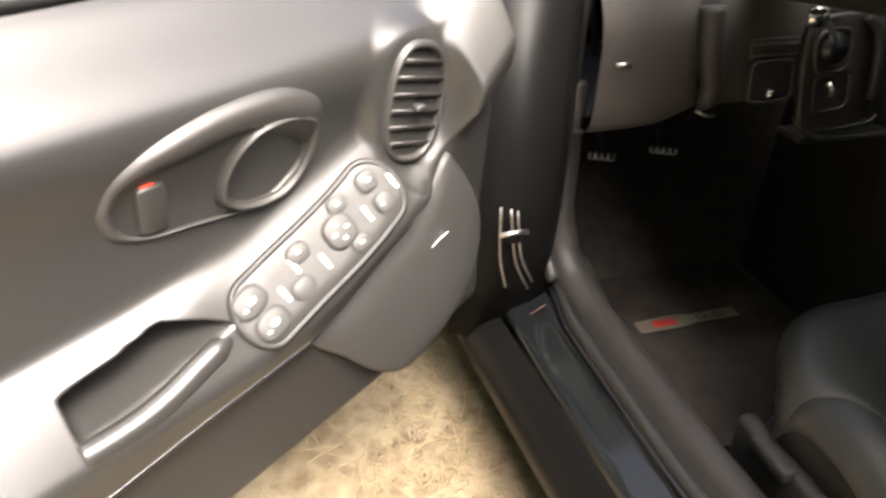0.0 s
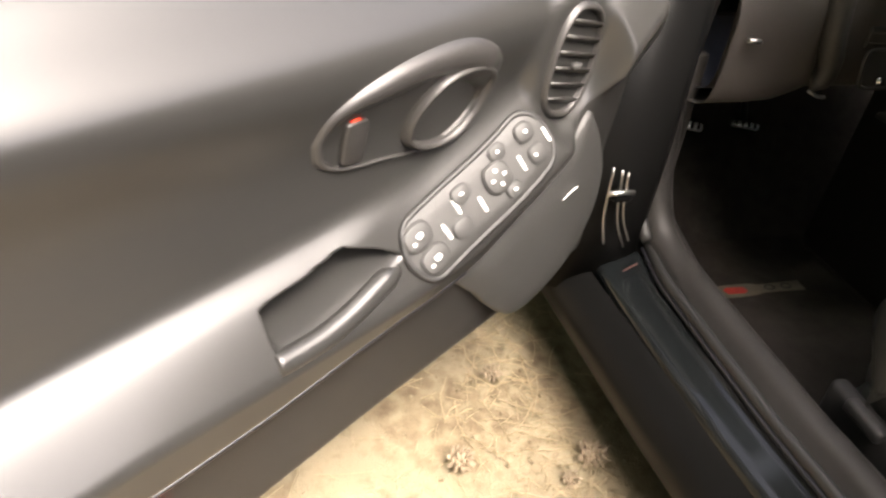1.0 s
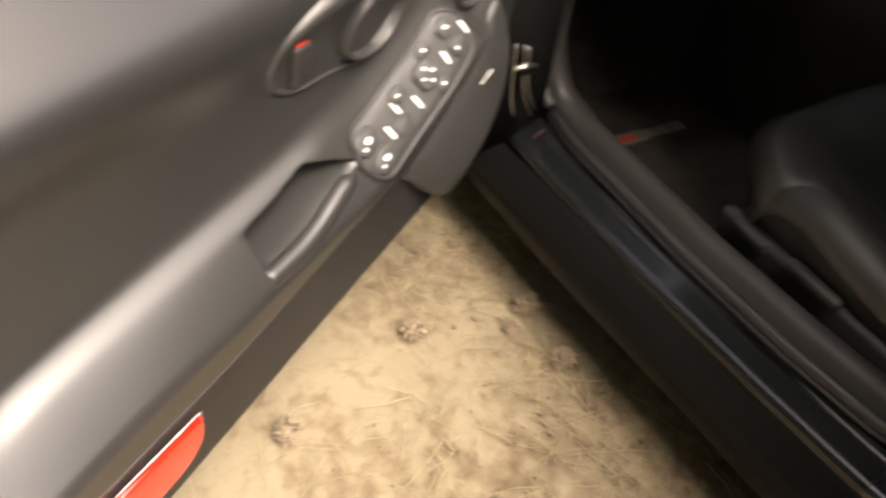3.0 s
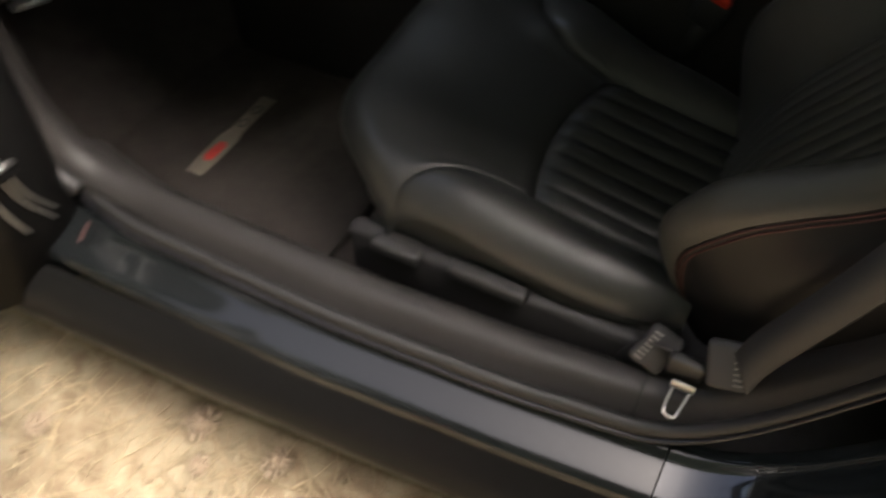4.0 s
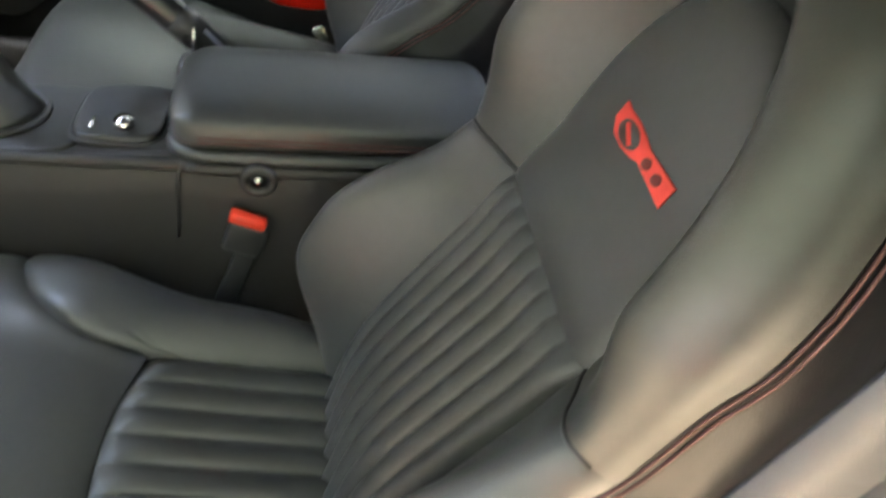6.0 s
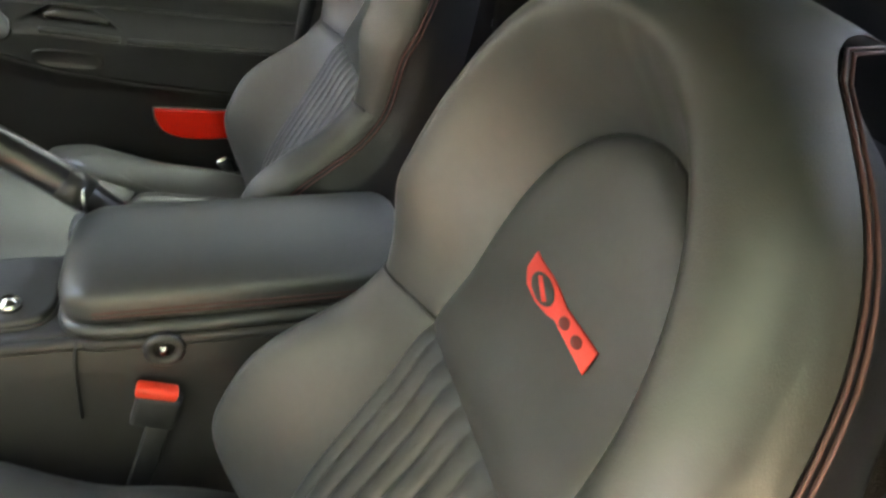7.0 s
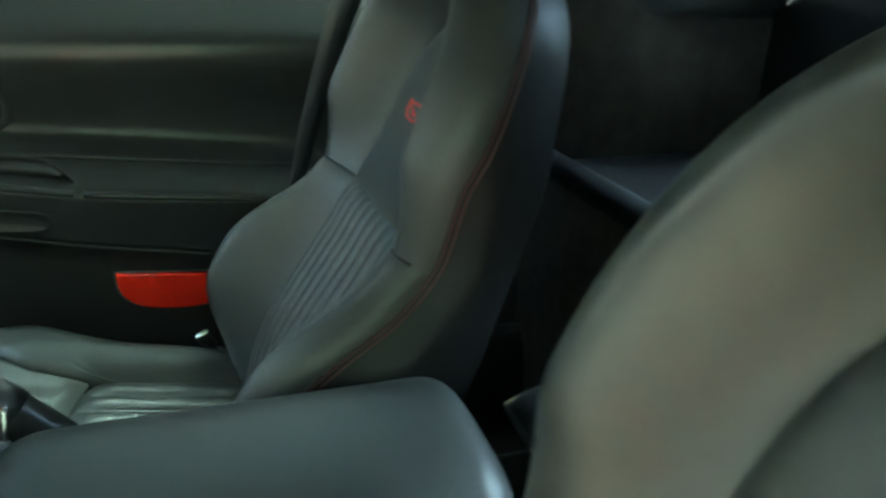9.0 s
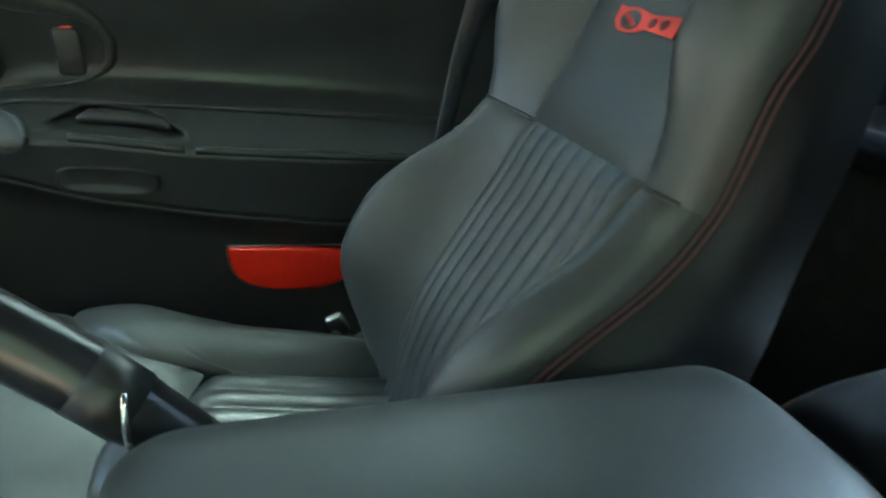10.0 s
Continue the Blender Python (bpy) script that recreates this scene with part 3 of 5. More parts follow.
    part("headlining", bm, ROOFCLOTH, car, "dark grey cloth headlining")
    bm = bmesh.new()
    sheet(bm, lambda u, v: (roof(u, v * 1.05)[0], roof(u, v * 1.05)[1] * 1.03, roof(u, v)[2] + 0.03), span(0, 1, 15), span(-1, 1, 15))
    part("roof", bm, PAINT, car, "black painted roof")
    for s in (-1, 1):
        bm = bmesh.new()
        rr = [[(0.30, s * 0.70, 0.50), (1.05, s * 0.70, 0.50), (1.05, s * 0.88, 0.50), (0.33, s * 0.88, 0.50)],
              [(0.32, s * 0.69, 0.86), (1.05, s * 0.69, 0.86), (1.05, s * 0.86, 0.86), (0.34, s * 0.86, 0.86)],
              [(0.34, s * 0.55, 1.22), (0.98, s * 0.51, 1.00), (0.98, s * 0.66, 0.98), (0.36, s * 0.64, 1.20)]]
        loft(bm, rr)
        part("rear_pillar", bm, VINYL, car)
        part("rear_quarter", block((0.5, 0.06, 0.62), (0.84, s * 0.86, 0.52), 0.02, 3), PAINT, car)
    bm = bmesh.new()
    sheet(bm, lambda u, v: (-1.28 + 0.61 * u + 0.04 * v * v * (1 - u), 0.60 * v, 0.885 + 0.275 * u + 0.03 * math.sin(math.pi * u) - 0.01 * v * v), span(0, 1, 13), span(-1, 1, 13))
    part("windscreen", bm, GLASS, car, "raked tinted windscreen glass").visible_shadow = False
    bm = bmesh.new()
    sheet(bm, lambda u, v: (0.66 + 0.40 * u, 0.58 * v, 1.215 - 0.30 * u - 0.02 * v * v), span(0, 1, 9), span(-1, 1, 9))
    part("rear_window", bm, DARK_GLASS, car, "tinted rear window glass")
    # side strips and deck, added out of view to keep the sun out
    for s in (-1, 1):
        bm = bmesh.new()
        sheet(bm, lambda u, v: (0.62 + 0.62 * u, s * (0.565 + 0.22 * v), 1.236 - 0.46 * u - 0.05 * v - 0.06 * v * v), span(0, 1, 9), span(0, 1, 5))
        part("window_surround", bm, PAINT, car, "black strip added to close the rear window's side gap")
    bm = bmesh.new()
    sheet(bm, lambda u, v: (1.05 + 0.25 * u, 0.60 * v, 0.918 - 0.02 * u), span(0, 1, 4), span(-1, 1, 7))
    # closing panel, added to hide the sunlit slit above the tail
    part("rear_panel", block((0.02, 1.17, 0.305), (0.928, 0, 0.8525), 0.006, 2), SEAT_SIDE, car, "dark closing panel added against a light leak")
    part("rear_deck", bm, PAINT, car, "black deck added to close the gap behind the rear window")
    for s in (-1, 1):
        rail = [(x, 0.605 if s > 0 else -0.645, roof((x + 0.67) / 1.35, 1)[2] + (0.006 if s > 0 else 0.018)) for x in span(-0.67, 0.68, 24)]
        part("roof_rail", tube(rail, 0.028 if s > 0 else 0.030, 10), VINYL, car)
    # door hinge in the gap; steel bars stand in for highlights and a glint
    hinge = part("door_hinge", block((0.036, 0.036, 0.018), (-0.800, -0.766, 0.474), 0.005, 3), JAMB, car, "black painted door hinge")
    part("hinge_glint", tube([(-0.782, -0.796, 0.486), (-0.782, -0.772, 0.487), (-0.782, -0.748, 0.486)], 0.0045, 8), STEEL, hinge, "steel bar for the glint at the hinge")
    for top, low in (((-0.797, 0.536), (-0.780, 0.378)), ((-0.779, 0.530), (-0.738, 0.367)), ((-0.767, 0.525), (-0.731, 0.381))):
        mid = ((top[0] * 0.6 + low[0] * 0.4) - 0.003, top[1] * 0.4 + low[1] * 0.6)
        part("highlight_wire", tube(curve_points([(-0.785, *top), (-0.785, *mid), (-0.785, *low)], 12), 0.0019, 6), STEEL, hinge, "thin steel wire for a seal edge highlight")
    part("sill_bracket", tube(curve_points([(-0.757, -0.742, 0.333), (-0.760, -0.728, 0.338), (-0.764, -0.712, 0.342)], 10), 0.0016, 6), STITCH, car, "rusty brown edge of a bracket")
    for nm, lab, stations in (("nose", "long low black bonnet and nose", [(-2.55, 0.66, 0.40, 0.52), (-2.47, 0.78, 0.30, 0.60), (-2.2, 0.86, 0.20, 0.68), (-1.9, 0.90, 0.18, 0.755), (-1.6, 0.90, 0.17, 0.81), (-1.3, 0.89, 0.16, 0.87)]),
                              ("tail", "rounded black tail", [(1.0, 0.89, 0.16, 0.89), (1.3, 0.91, 0.17, 0.90), (1.6, 0.90, 0.20, 0.89), (1.83, 0.86, 0.28, 0.86), (1.94, 0.78, 0.38, 0.80)])):
        rings = []
        for x in span(stations[0][0], stations[-1][0], 25):
            w, lo, hi = (smooth_lerp([(st[0], st[k]) for st in stations], x) for k in (1, 2, 3))
            rings.append([(x, w * cy, (lo + hi) / 2 + (hi - lo) / 2 * cz) for cy, cz in oval(1, 1, 48, 4.5)])
        part(nm, loft(bmesh.new(), rings), PAINT, car, lab)


build_body()

# ---- dashboard ----
def build_dash():
    dash = thing("dashboard", "black moulded dashboard with column and controls", "dashboard")
    bm = bmesh.new()
    prof = rounded([(-1.25, 0.64), (-0.98, 0.640), (-0.84, 0.650), (-0.805, 0.675), (-0.800, 0.80), (-0.82, 0.86), (-0.95, 0.90), (-1.30, 0.90)], 6, 0.35)
    sheet(bm, lambda y, i: (prof[i][0] - 0.05 * max(0, y / 0.66) ** 2 + 0.12 * step(0.08, 0.25, y), y, prof[i][1]), span(-0.645, 0.645, 31), range(len(prof)))
    part("dash_pad", bm, DASH, dash)
    # the padded end of the dash, with a rolled edge towards the column
    bm = bmesh.new()
    end = rounded([(-0.98, 0.625), (-0.83, 0.628), (-0.785, 0.655), (-0.775, 0.80), (-0.81, 0.87), (-0.95, 0.905)], 6, 0.35)

    def bolster(u, i):
        roll = step(0.80, 1.0, u)
        y = -0.655 + 0.215 * u + 0.030 * step(0.63, 0.80, end[i][1]) * -u
        return (end[i][0] - 0.045 * roll ** 2, y, end[i][1] + 0.028 * step(0.5, 1.0, u) * (1 - step(0.64, 0.72, end[i][1])))

    sheet(bm, bolster, [0, 0.2, 0.4, 0.6, 0.7, 0.78, 0.84, 0.88, 0.92, 0.95, 0.98, 1.0], range(len(end)))
    part("end_bolster", bm, DASH, dash, "padded end of the dash with a rolled edge")
    part("end_edge", tube(curve_points([(-0.782, -0.480, 0.835), (-0.775, -0.474, 0.77), (-0.778, -0.456, 0.71), (-0.79, -0.462, 0.665)], 24), [0.020] * 14 + [0.018] * 6 + [0.014, 0.010, 0.007, 0.004], 12), GREY_PLASTIC, dash, "pale rounded edge strip")
    part("edge_clip", tube([(-0.786, -0.470, 0.668), (-0.782, -0.452, 0.660), (-0.782, -0.436, 0.658)], 0.003, 6), STEEL, dash)
    part("centre_block", block((0.10, 0.22, 0.30), (-0.80, 0.0, 0.74), 0.02, 3, Euler((0, radians(-15), 0)).to_matrix()), PLASTIC, dash)
    col = thing("steering_wheel", "black leather steering wheel with spokes", "steering wheel", (-0.36, -SEAT_Y - 0.012, 0.940))
    tilt = Euler((0, radians(68), 0)).to_matrix()
    ring = [tilt @ Vector((0.1835 * math.cos(a), 0.1835 * math.sin(a), 0)) for a in span(0, 2 * math.pi, 61)]
    part("rim", tube(ring, 0.0155, 12, caps=False), GLOSSY, col)
    part("hub", disc(0.065, 0.05, tilt.to_4x4() @ Matrix.Translation((0, 0, -0.02)), 28, 0.008), PLASTIC, col)
    for a in (30, 150, 210, 330):
        d = Vector((math.cos(radians(a)), math.sin(radians(a)), 0))
        part("spoke", tube([tilt @ (d * r + Vector((0, 0, -0.02 + 0.02 * r / 0.17))) for r in span(0.05, 0.172, 6)], 0.014, 8, 0.5), PLASTIC, col)
    part("column", tube([(-0.40, -SEAT_Y - 0.012, 0.925), (-0.60, -SEAT_Y - 0.012, 0.905), (-0.86, -SEAT_Y - 0.012, 0.88)], [0.040, 0.045, 0.050], 16), PLASTIC, dash)


build_dash()


def build_console():
    con = thing("centre_console", "black vinyl centre console with padded armrest", "console")
    bm = bmesh.new()

    def side(x, i):
        top = 0.604 - 0.012 * step(-0.20, -0.32, x) + 0.10 * step(-0.48, -0.80, x)
        w = 0.105 + 0.01 * step(-0.3, -0.8, x)
        n = 0.072 + 0.03 * step(-0.35, -0.8, x)
        ring = rounded([(-n - 0.012, 0.18), (-n, 0.55), (-n + 0.012, top), (w - 0.012, top), (w, 0.55), (w + 0.01, 0.18)], 5, 0.12)
        return (x, ring[i][0], ring[i][1])

    sheet(bm, side, span(-1.0, 0.215, 49), range(22))
    part("console_body", bm, VINYL, con)
    part("rear_tunnel", block((0.40, 0.24, 0.36), (0.40, 0.02, 0.355), 0.02, 3), SEAT_SIDE, con, "dark tunnel cover behind the armrest")
    arm = thing("armrest", "padded black leather console armrest", "armrest")
    rings = []
    for x in span(-0.178, 0.205, 61):
        e = max(0, 1 - min((x + 0.178) / 0.045, (0.205 - x) / 0.035))
        k = math.sqrt(max(0.0, 1 - e * e)) if e > 0 else 1
        k = 0.2 + 0.8 * k
        rings.append([(x, 0.026 + 0.096 * k ** 0.45 * cy, 0.632 + 0.030 * k * cz + 0.004 * k * (1 - cy * cy) * (cz > 0)) for cy, cz in oval(1, 1, 56, 3.4)])
    part("pad", loft(bmesh.new(), rings), LEATHER, arm)
    base = [(x, y) for x, y in oval(0.186, 0.095, 60, 7, 0, (0.0135, 0.026))]
    part("lower_bead", tube([(x, y, 0.607) for x, y in base + base[:1]], 0.009, 10, caps=False), LEATHER, arm, "padded lower edge of the armrest")
    part("console_rim", tube(curve_points([(-0.50, -0.060, 0.594), (-0.30, -0.062, 0.592), (-0.165, -0.064, 0.592), (-0.13, -0.070, 0.592), (0.02, -0.072, 0.592), (0.20, -0.072, 0.592)], 40), 0.008, 10), VINYL, con, "rounded vinyl console rim")
    for dz in (0.0, 0.006):
        part("stitch", tube([(x, 0.026 - 0.0955, 0.625 + dz) for x in span(-0.14, 0.165, 20)], 0.0014, 6), STITCH, arm)
    return con


build_console()


# ---- doors ----
BOTTOM = [(0.34, 0.385), (0.53, 0.347), (0.8, 0.305), (1.0, 0.265), (1.2, 0.225), (1.5, 0.19)]
FRONT_RIDGE = [(0.34, 0.95), (0.40, 0.917), (0.46, 0.85), (0.52, 0.773), (0.60, 0.727), (0.70, 0.678)]
DRIVER_LINES = (FRONT_RIDGE + [(0.79, 0.638), (0.875, 0.619), (0.985, 0.605), (1.10, 0.592), (1.20, 0.580), (1.28, 0.568), (1.34, 0.545), (1.376, 0.520), (1.42, 0.480), (1.5, 0.43)],
                [(0.34, 0.85), (0.46, 0.73), (0.52, 0.655), (0.60, 0.617), (0.70, 0.568), (0.80, 0.545), (0.90, 0.535), (1.01, 0.526), (1.15, 0.516), (1.26, 0.500), (1.36, 0.480), (1.45, 0.425)],
                [(0.34, 0.80), (0.46, 0.70), (0.52, 0.63), (0.60, 0.585), (0.69, 0.530), (0.78, 0.512), (0.85, 0.500), (0.99, 0.468), (1.12, 0.448), (1.3, 0.43), (1.45, 0.41)])
PASSENGER_LINES = (FRONT_RIDGE + [(0.79, 0.694), (0.96, 0.682), (1.08, 0.671), (1.265, 0.654), (1.45, 0.63)],
                   [(0.34, 0.85), (0.46, 0.73), (0.52, 0.68), (0.60, 0.668), (0.70, 0.662), (0.86, 0.652), (0.975, 0.632), (1.21, 0.611), (1.4, 0.592)],
                   [(0.34, 0.80), (0.46, 0.70), (0.52, 0.645), (0.60, 0.63), (0.69, 0.617), (0.77, 0.603), (0.835, 0.578), (0.976, 0.547), (1.162, 0.518), (1.45, 0.48)])
DRIVER_PULL = ([(0.77, 0.580), (0.80, 0.594), (0.831, 0.608), (0.871, 0.620), (0.93, 0.605), (0.995, 0.593)], [(0.77, 0.594), (0.80, 0.590), (0.833, 0.582), (0.867, 0.569), (0.907, 0.557), (0.945, 0.551), (0.995, 0.548)], 0.990)
PASSENGER_PULL = ([(0.80, 0.664), (0.86, 0.684), (0.93, 0.676), (0.985, 0.644)], [(0.80, 0.660), (0.86, 0.654), (0.93, 0.644), (0.985, 0.634)], 0.978)


@functools.lru_cache(maxsize=None)
def door_lines(s, driver):
    """Heights of the ridge, the armrest edge and the trim line at s."""
    r, e, t = (smooth_lerp(k, s) for k in (DRIVER_LINES if driver else PASSENGER_LINES))
    return max(r, e + 0.012), e, min(t, e - 0.012)


def door_section(z, r, e, t, top):
    if z > r:
        return top * math.exp(-((z - r) / 0.012) ** 1.5)
    if z > e:
        return top + (0.080 - top) * ((r - z) / (r - e)) ** 0.9
    if z > t:
        return 0.080 - 0.010 * (e - z) / (e - t)
    return 0.048 + 0.022 * math.exp(-(t - z) / 0.006) - 0.02 * min(1, (t - z) / 0.2)


def door_depth(s, z, driver=True):
    """How far the inner face stands proud of the upper panel, which is at 0."""
    r, e, t = door_lines(s, driver)
    fade = 1 - step(1.34, 1.45, s)
    up = 0.026 * math.exp(-((z - 0.825) / 0.065) ** 2) - 0.055 * step(0.83, 0.95, z)
    top = 0.008 + 0.016 * step(0.72, 0.88, s)
    w = sum(door_section(z + k * 0.0045, r, e, t, top) for k in (-2, -1, 0, 1, 2)) / 5 + up * step(r - 0.03, r + 0.03, z)
    flat = 0.040 * (1 - step(0.40, 0.75, z)) + up
    w = w * fade + flat * (1 - fade)
    # level seat of the air vent
    f = math.hypot((s - 0.498) / 0.062, (z - 0.768) / 0.086)
    w += (0.030 - w) * (1 - step(0.9, 1.35, f))
    # pocket behind the pull
    hi, lo, rear = DRIVER_PULL if driver else PASSENGER_PULL
    if hi[0][0] - 0.01 < s < rear + 0.01:
        w -= (0.125 if driver else 0.026) * step(0, 0.016, z - smooth_lerp(lo, s)) * step(0, 0.010, lerp(hi, s) - z) * step(0, 0.012, rear - s)
    return w


def build_door(name, label, g, lamp_at):
    """A door in its own frame: x from the hinge edge to the rear, z up; its trim faces y * g."""
    door = thing(name, label, "car door")
    depth_at = lambda s, z: door_depth(s, z, g > 0)
    bm = bmesh.new()
    bottom = lambda s: lerp(BOTTOM, s) - (0.0 if g > 0 else 0.13)

    def low_line(s):
        return max(bottom(s) + 0.05, door_lines(s, g > 0)[2] - 0.006)

    def face(u, v):
        s = 0.36 + 1.10 * u
        lo, mid, hi = bottom(s), low_line(s), 0.962 - 0.02 * u
        z = mid + (hi - mid) * v if v >= 0 else mid + (mid - lo) * v
        roll = 0.03 * (1 - math.sqrt(max(0, 1 - max(0, (v - 0.95) / 0.05) ** 2))) + 0.02 * (1 - math.sqrt(max(0, 1 - max(0, (-v - 0.88) / 0.12) ** 2)))
        end = 0.03 * (1 - math.sqrt(max(0, 1 - max(0, (u - 0.96) / 0.04) ** 2)))
        return (s - 0.36, g * (depth_at(s, z) - roll - end), z)

    sheet(bm, face, span(0, 1, 401), span(0, 1, 221))
    panel = part("trim_panel", bm, DOOR_SKIN, door, "moulded black door trim panel")
    bm = bmesh.new()
    sheet(bm, face, span(0, 1, 161), span(-1, 0, 25))
    part("lower_panel", bm, DOOR_LOWER, door, "flat black lower door panel")
    bm = bmesh.new()
    rings = []
    for s in span(0.36, 1.46, 23):
        lo, hi = bottom(s), 0.962 - 0.02 * (s - 0.36) / 1.1
        k = 0.35 + 0.65 * step(0.355, 0.46, s)
        hi -= 0.05 * (1 - step(0.355, 0.44, s))
        rings.append([(s - 0.36, -g * y, z) for y, z in ((0.03, lo), (0.10 * k, lo - 0.02), (0.05 + 0.085 * k, 0.5), (0.05 + 0.08 * k, 0.72), (0.065 + 0.015 * k, hi), (0.062, hi))])
    part("outer_skin", loft(bm, rings), PAINT, door, "black painted door skin")

    def on(s, z, lift=0.0, turn=0.0):
        """A pose on the trim: x along the door, y up, z out of the face."""
        e = 0.012
        p = Vector((s - 0.36, g * depth_at(s, z), z))
        tx = Vector((2 * e, g * (depth_at(s + e, z) - depth_at(s - e, z)), 0)).normalized()
        ty = Vector((0, g * (depth_at(s, z + e) - depth_at(s, z - e)), 2 * e)).normalized()
        nz = (tx.cross(ty) * -g).normalized()
        ty = nz.cross(tx) * -g
        m = Matrix((tx, ty, nz)).transposed().to_4x4()
        return Matrix.Translation(p + nz * lift) @ m @ Matrix.Rotation(turn, 4, "Z")

    # red lamp low on the panel
    s, z, w, h = lamp_at
    m = on(s, z, 0.002, radians(-4))
    outline = [(-w / 2, h * 0.35), (w / 2, h * 0.35)] + [(w / 2 * math.copysign(abs(math.cos(a)) ** 0.7, math.cos(a)), h * 0.35 - h * 0.9 * math.sin(a) ** 0.7) for a in span(0.05, math.pi - 0.05, 20)]
    lamp = part("door_lamp", plate(outline, 0.010, m, 0.004, 3), RED_LENS, door, "red door warning lamp lens")
    rim = [m @ Vector((x * 1.03, y * 1.05, 0.002)) for x, y in outline]
    part("lamp_rim", tube(rim + rim[:1], 0.0010, 6, caps=False), STEEL, lamp)
    # speaker cover
    cover = [(0.452, 0.690), (0.415, 0.640), (0.385, 0.575), (0.385, 0.50), (0.42, 0.43), (0.48, 0.385), (0.545, 0.368), (0.60, 0.40), (0.65, 0.455), (0.700, 0.515), (0.62, 0.560), (0.53, 0.610)]
    cover = [(p.x, p.y) for p in curve_points([(x, y, 0) for x, y in cover + cover[:1]], 61)][:-1]
    bm = bmesh.new()
    c = (0.53, 0.51)
    def boss(k, r):
        x, y = cover[k % 60]
        sx, sz = c[0] + (x - c[0]) * r, c[1] + (y - c[1]) * r
        return (sx - 0.36, g * (0.062 - 0.012 * r ** 4 - (0.03 if r > 1.005 else 0)), sz)
    sheet(bm, boss, range(60), [0.01, 0.2, 0.4, 0.6, 0.75, 0.88, 0.96, 1.0, 1.01], close_u=True)
    cover_part = part("speaker_cover", bm, GREY_PLASTIC, door, "grey speaker cover")
    if g > 0:
        part("scuff_mark", tube([(a - 0.36, 0.0625, b) for a, b in ((0.496, 0.566), (0.482, 0.574), (0.466, 0.578))], 0.0022, 6, 0.4), WHITE_MARK, cover_part, "pale scuff mark")
    def skin(sx, sz, lift):
        return Vector((sx - 0.36, g * (depth_at(sx, sz) + lift), sz))

    def radial(outline, centre, profile, flat=None):
        """A round moulding over the trim: profile lists (radius, lift); flat sets one base depth."""
        bm = bmesh.new()
        n = len(outline)

        def fn(k, j):
            r, lift = profile[j]
            x, y = outline[k]
            sx, sz = centre[0] + (x - centre[0]) * r, centre[1] + (y - centre[1]) * r
            return Vector((sx - 0.36, g * ((flat if flat is not None else depth_at(sx, sz)) + lift), sz))

        sheet(bm, fn, range(n), range(len(profile)), close_u=True)
        return bm

    def ring_of(points, n):
        return [(p.x, p.y) for p in curve_points([(x, y, 0) for x, y in points + points[:1]], n + 1)][:-1]

    # air vent
    vent_c, vent_t = (0.498, 0.768), radians(104)
    o = oval(0.080, 0.050, 48, 2.6, vent_t, vent_c)
    vent = part("air_vent", radial(o, vent_c, [(0.02, -0.022), (0.5, -0.022), (0.84, -0.020), (0.86, 0.004), (0.90, 0.009), (0.96, 0.007), (1.0, -0.002)], depth_at(*vent_c)), PLASTIC, door, "oval black air vent")
    ax, ay = Vector((math.cos(vent_t), math.sin(vent_t))), Vector((-math.sin(vent_t), math.cos(vent_t)))
    for k in range(6):
        f = -0.052 + 0.104 * k / 5
        half = 0.042 * (1 - abs(f / 0.072) ** 2.6) ** (1 / 2.6)
        a, b = ax * f - ay * half, ax * f + ay * half
        base = depth_at(*vent_c)
        pts = [Vector((vent_c[0] + p.x - 0.36, g * (base + 0.004), vent_c[1] + p.y)) for p in (a, b)]
        part("slat", tube(pts, 0.0052, 8, 0.45), PLASTIC, vent)
    part("vent_tab", block((0.016, 0.012, 0.009), (vent_c[0] - 0.36, g * (depth_at(*vent_c) + 0.009), vent_c[1] - 0.004), 0.003, 2), GREY_PLASTIC, vent, "small thumb tab")
    for q in (-0.027, -0.009, 0.009, 0.027):
        pts = [Vector((vent_c[0] + p.x - 0.36, g * (depth_at(*vent_c) - 0.006), vent_c[1] + p.y)) for p in (ax * -0.06 + ay * q, ax * 0.06 + ay * q)]
        part("vane", tube(pts, 0.0025, 6), PLASTIC, vent)

    # release handle in its moulded bezel
    bez = ring_of([(0.905, 0.752), (0.886, 0.786), (0.835, 0.816), (0.765, 0.834), (0.69, 0.836), (0.64, 0.812), (0.630, 0.770), (0.65, 0.730), (0.69, 0.702), (0.735, 0.692), (0.80, 0.698), (0.862, 0.704), (0.897, 0.722)], 72)
    bezel_c = (0.770, 0.745)
    bm = bmesh.new()

    def flange(k, j):
        """A broad flange above the recess that thins out below it."""
        x, y = bez[k]
        up = step(-0.1, 0.8, (y - bezel_c[1]) / 0.09 - 0.35 * max(0, (x - bezel_c[0]) / 0.14))
        lip = 0.89 - 0.30 * up
        r, lift = ((0.02, -0.020), (lip * 0.6, -0.020), (lip - 0.07, -0.018), (lip - 0.02, 0.001), (lip, 0.006), (lip + (1 - lip) * 0.45, 0.004 + 0.010 * up), (0.95, 0.003 + 0.006 * up), (1.0, -0.004))[j]
        sx, sz = bezel_c[0] + (x - bezel_c[0]) * r, bezel_c[1] + (y - bezel_c[1]) * r
        return Vector((sx - 0.36, g * (depth_at(sx, sz) + lift), sz))

    sheet(bm, flange, range(len(bez)), range(8), close_u=True)
    bezel = part("handle_bezel", bm, PLASTIC, door, "moulded black handle bezel")
    ring = oval(0.072, 0.052, 48, 1.7, radians(152), (0.706, 0.750))
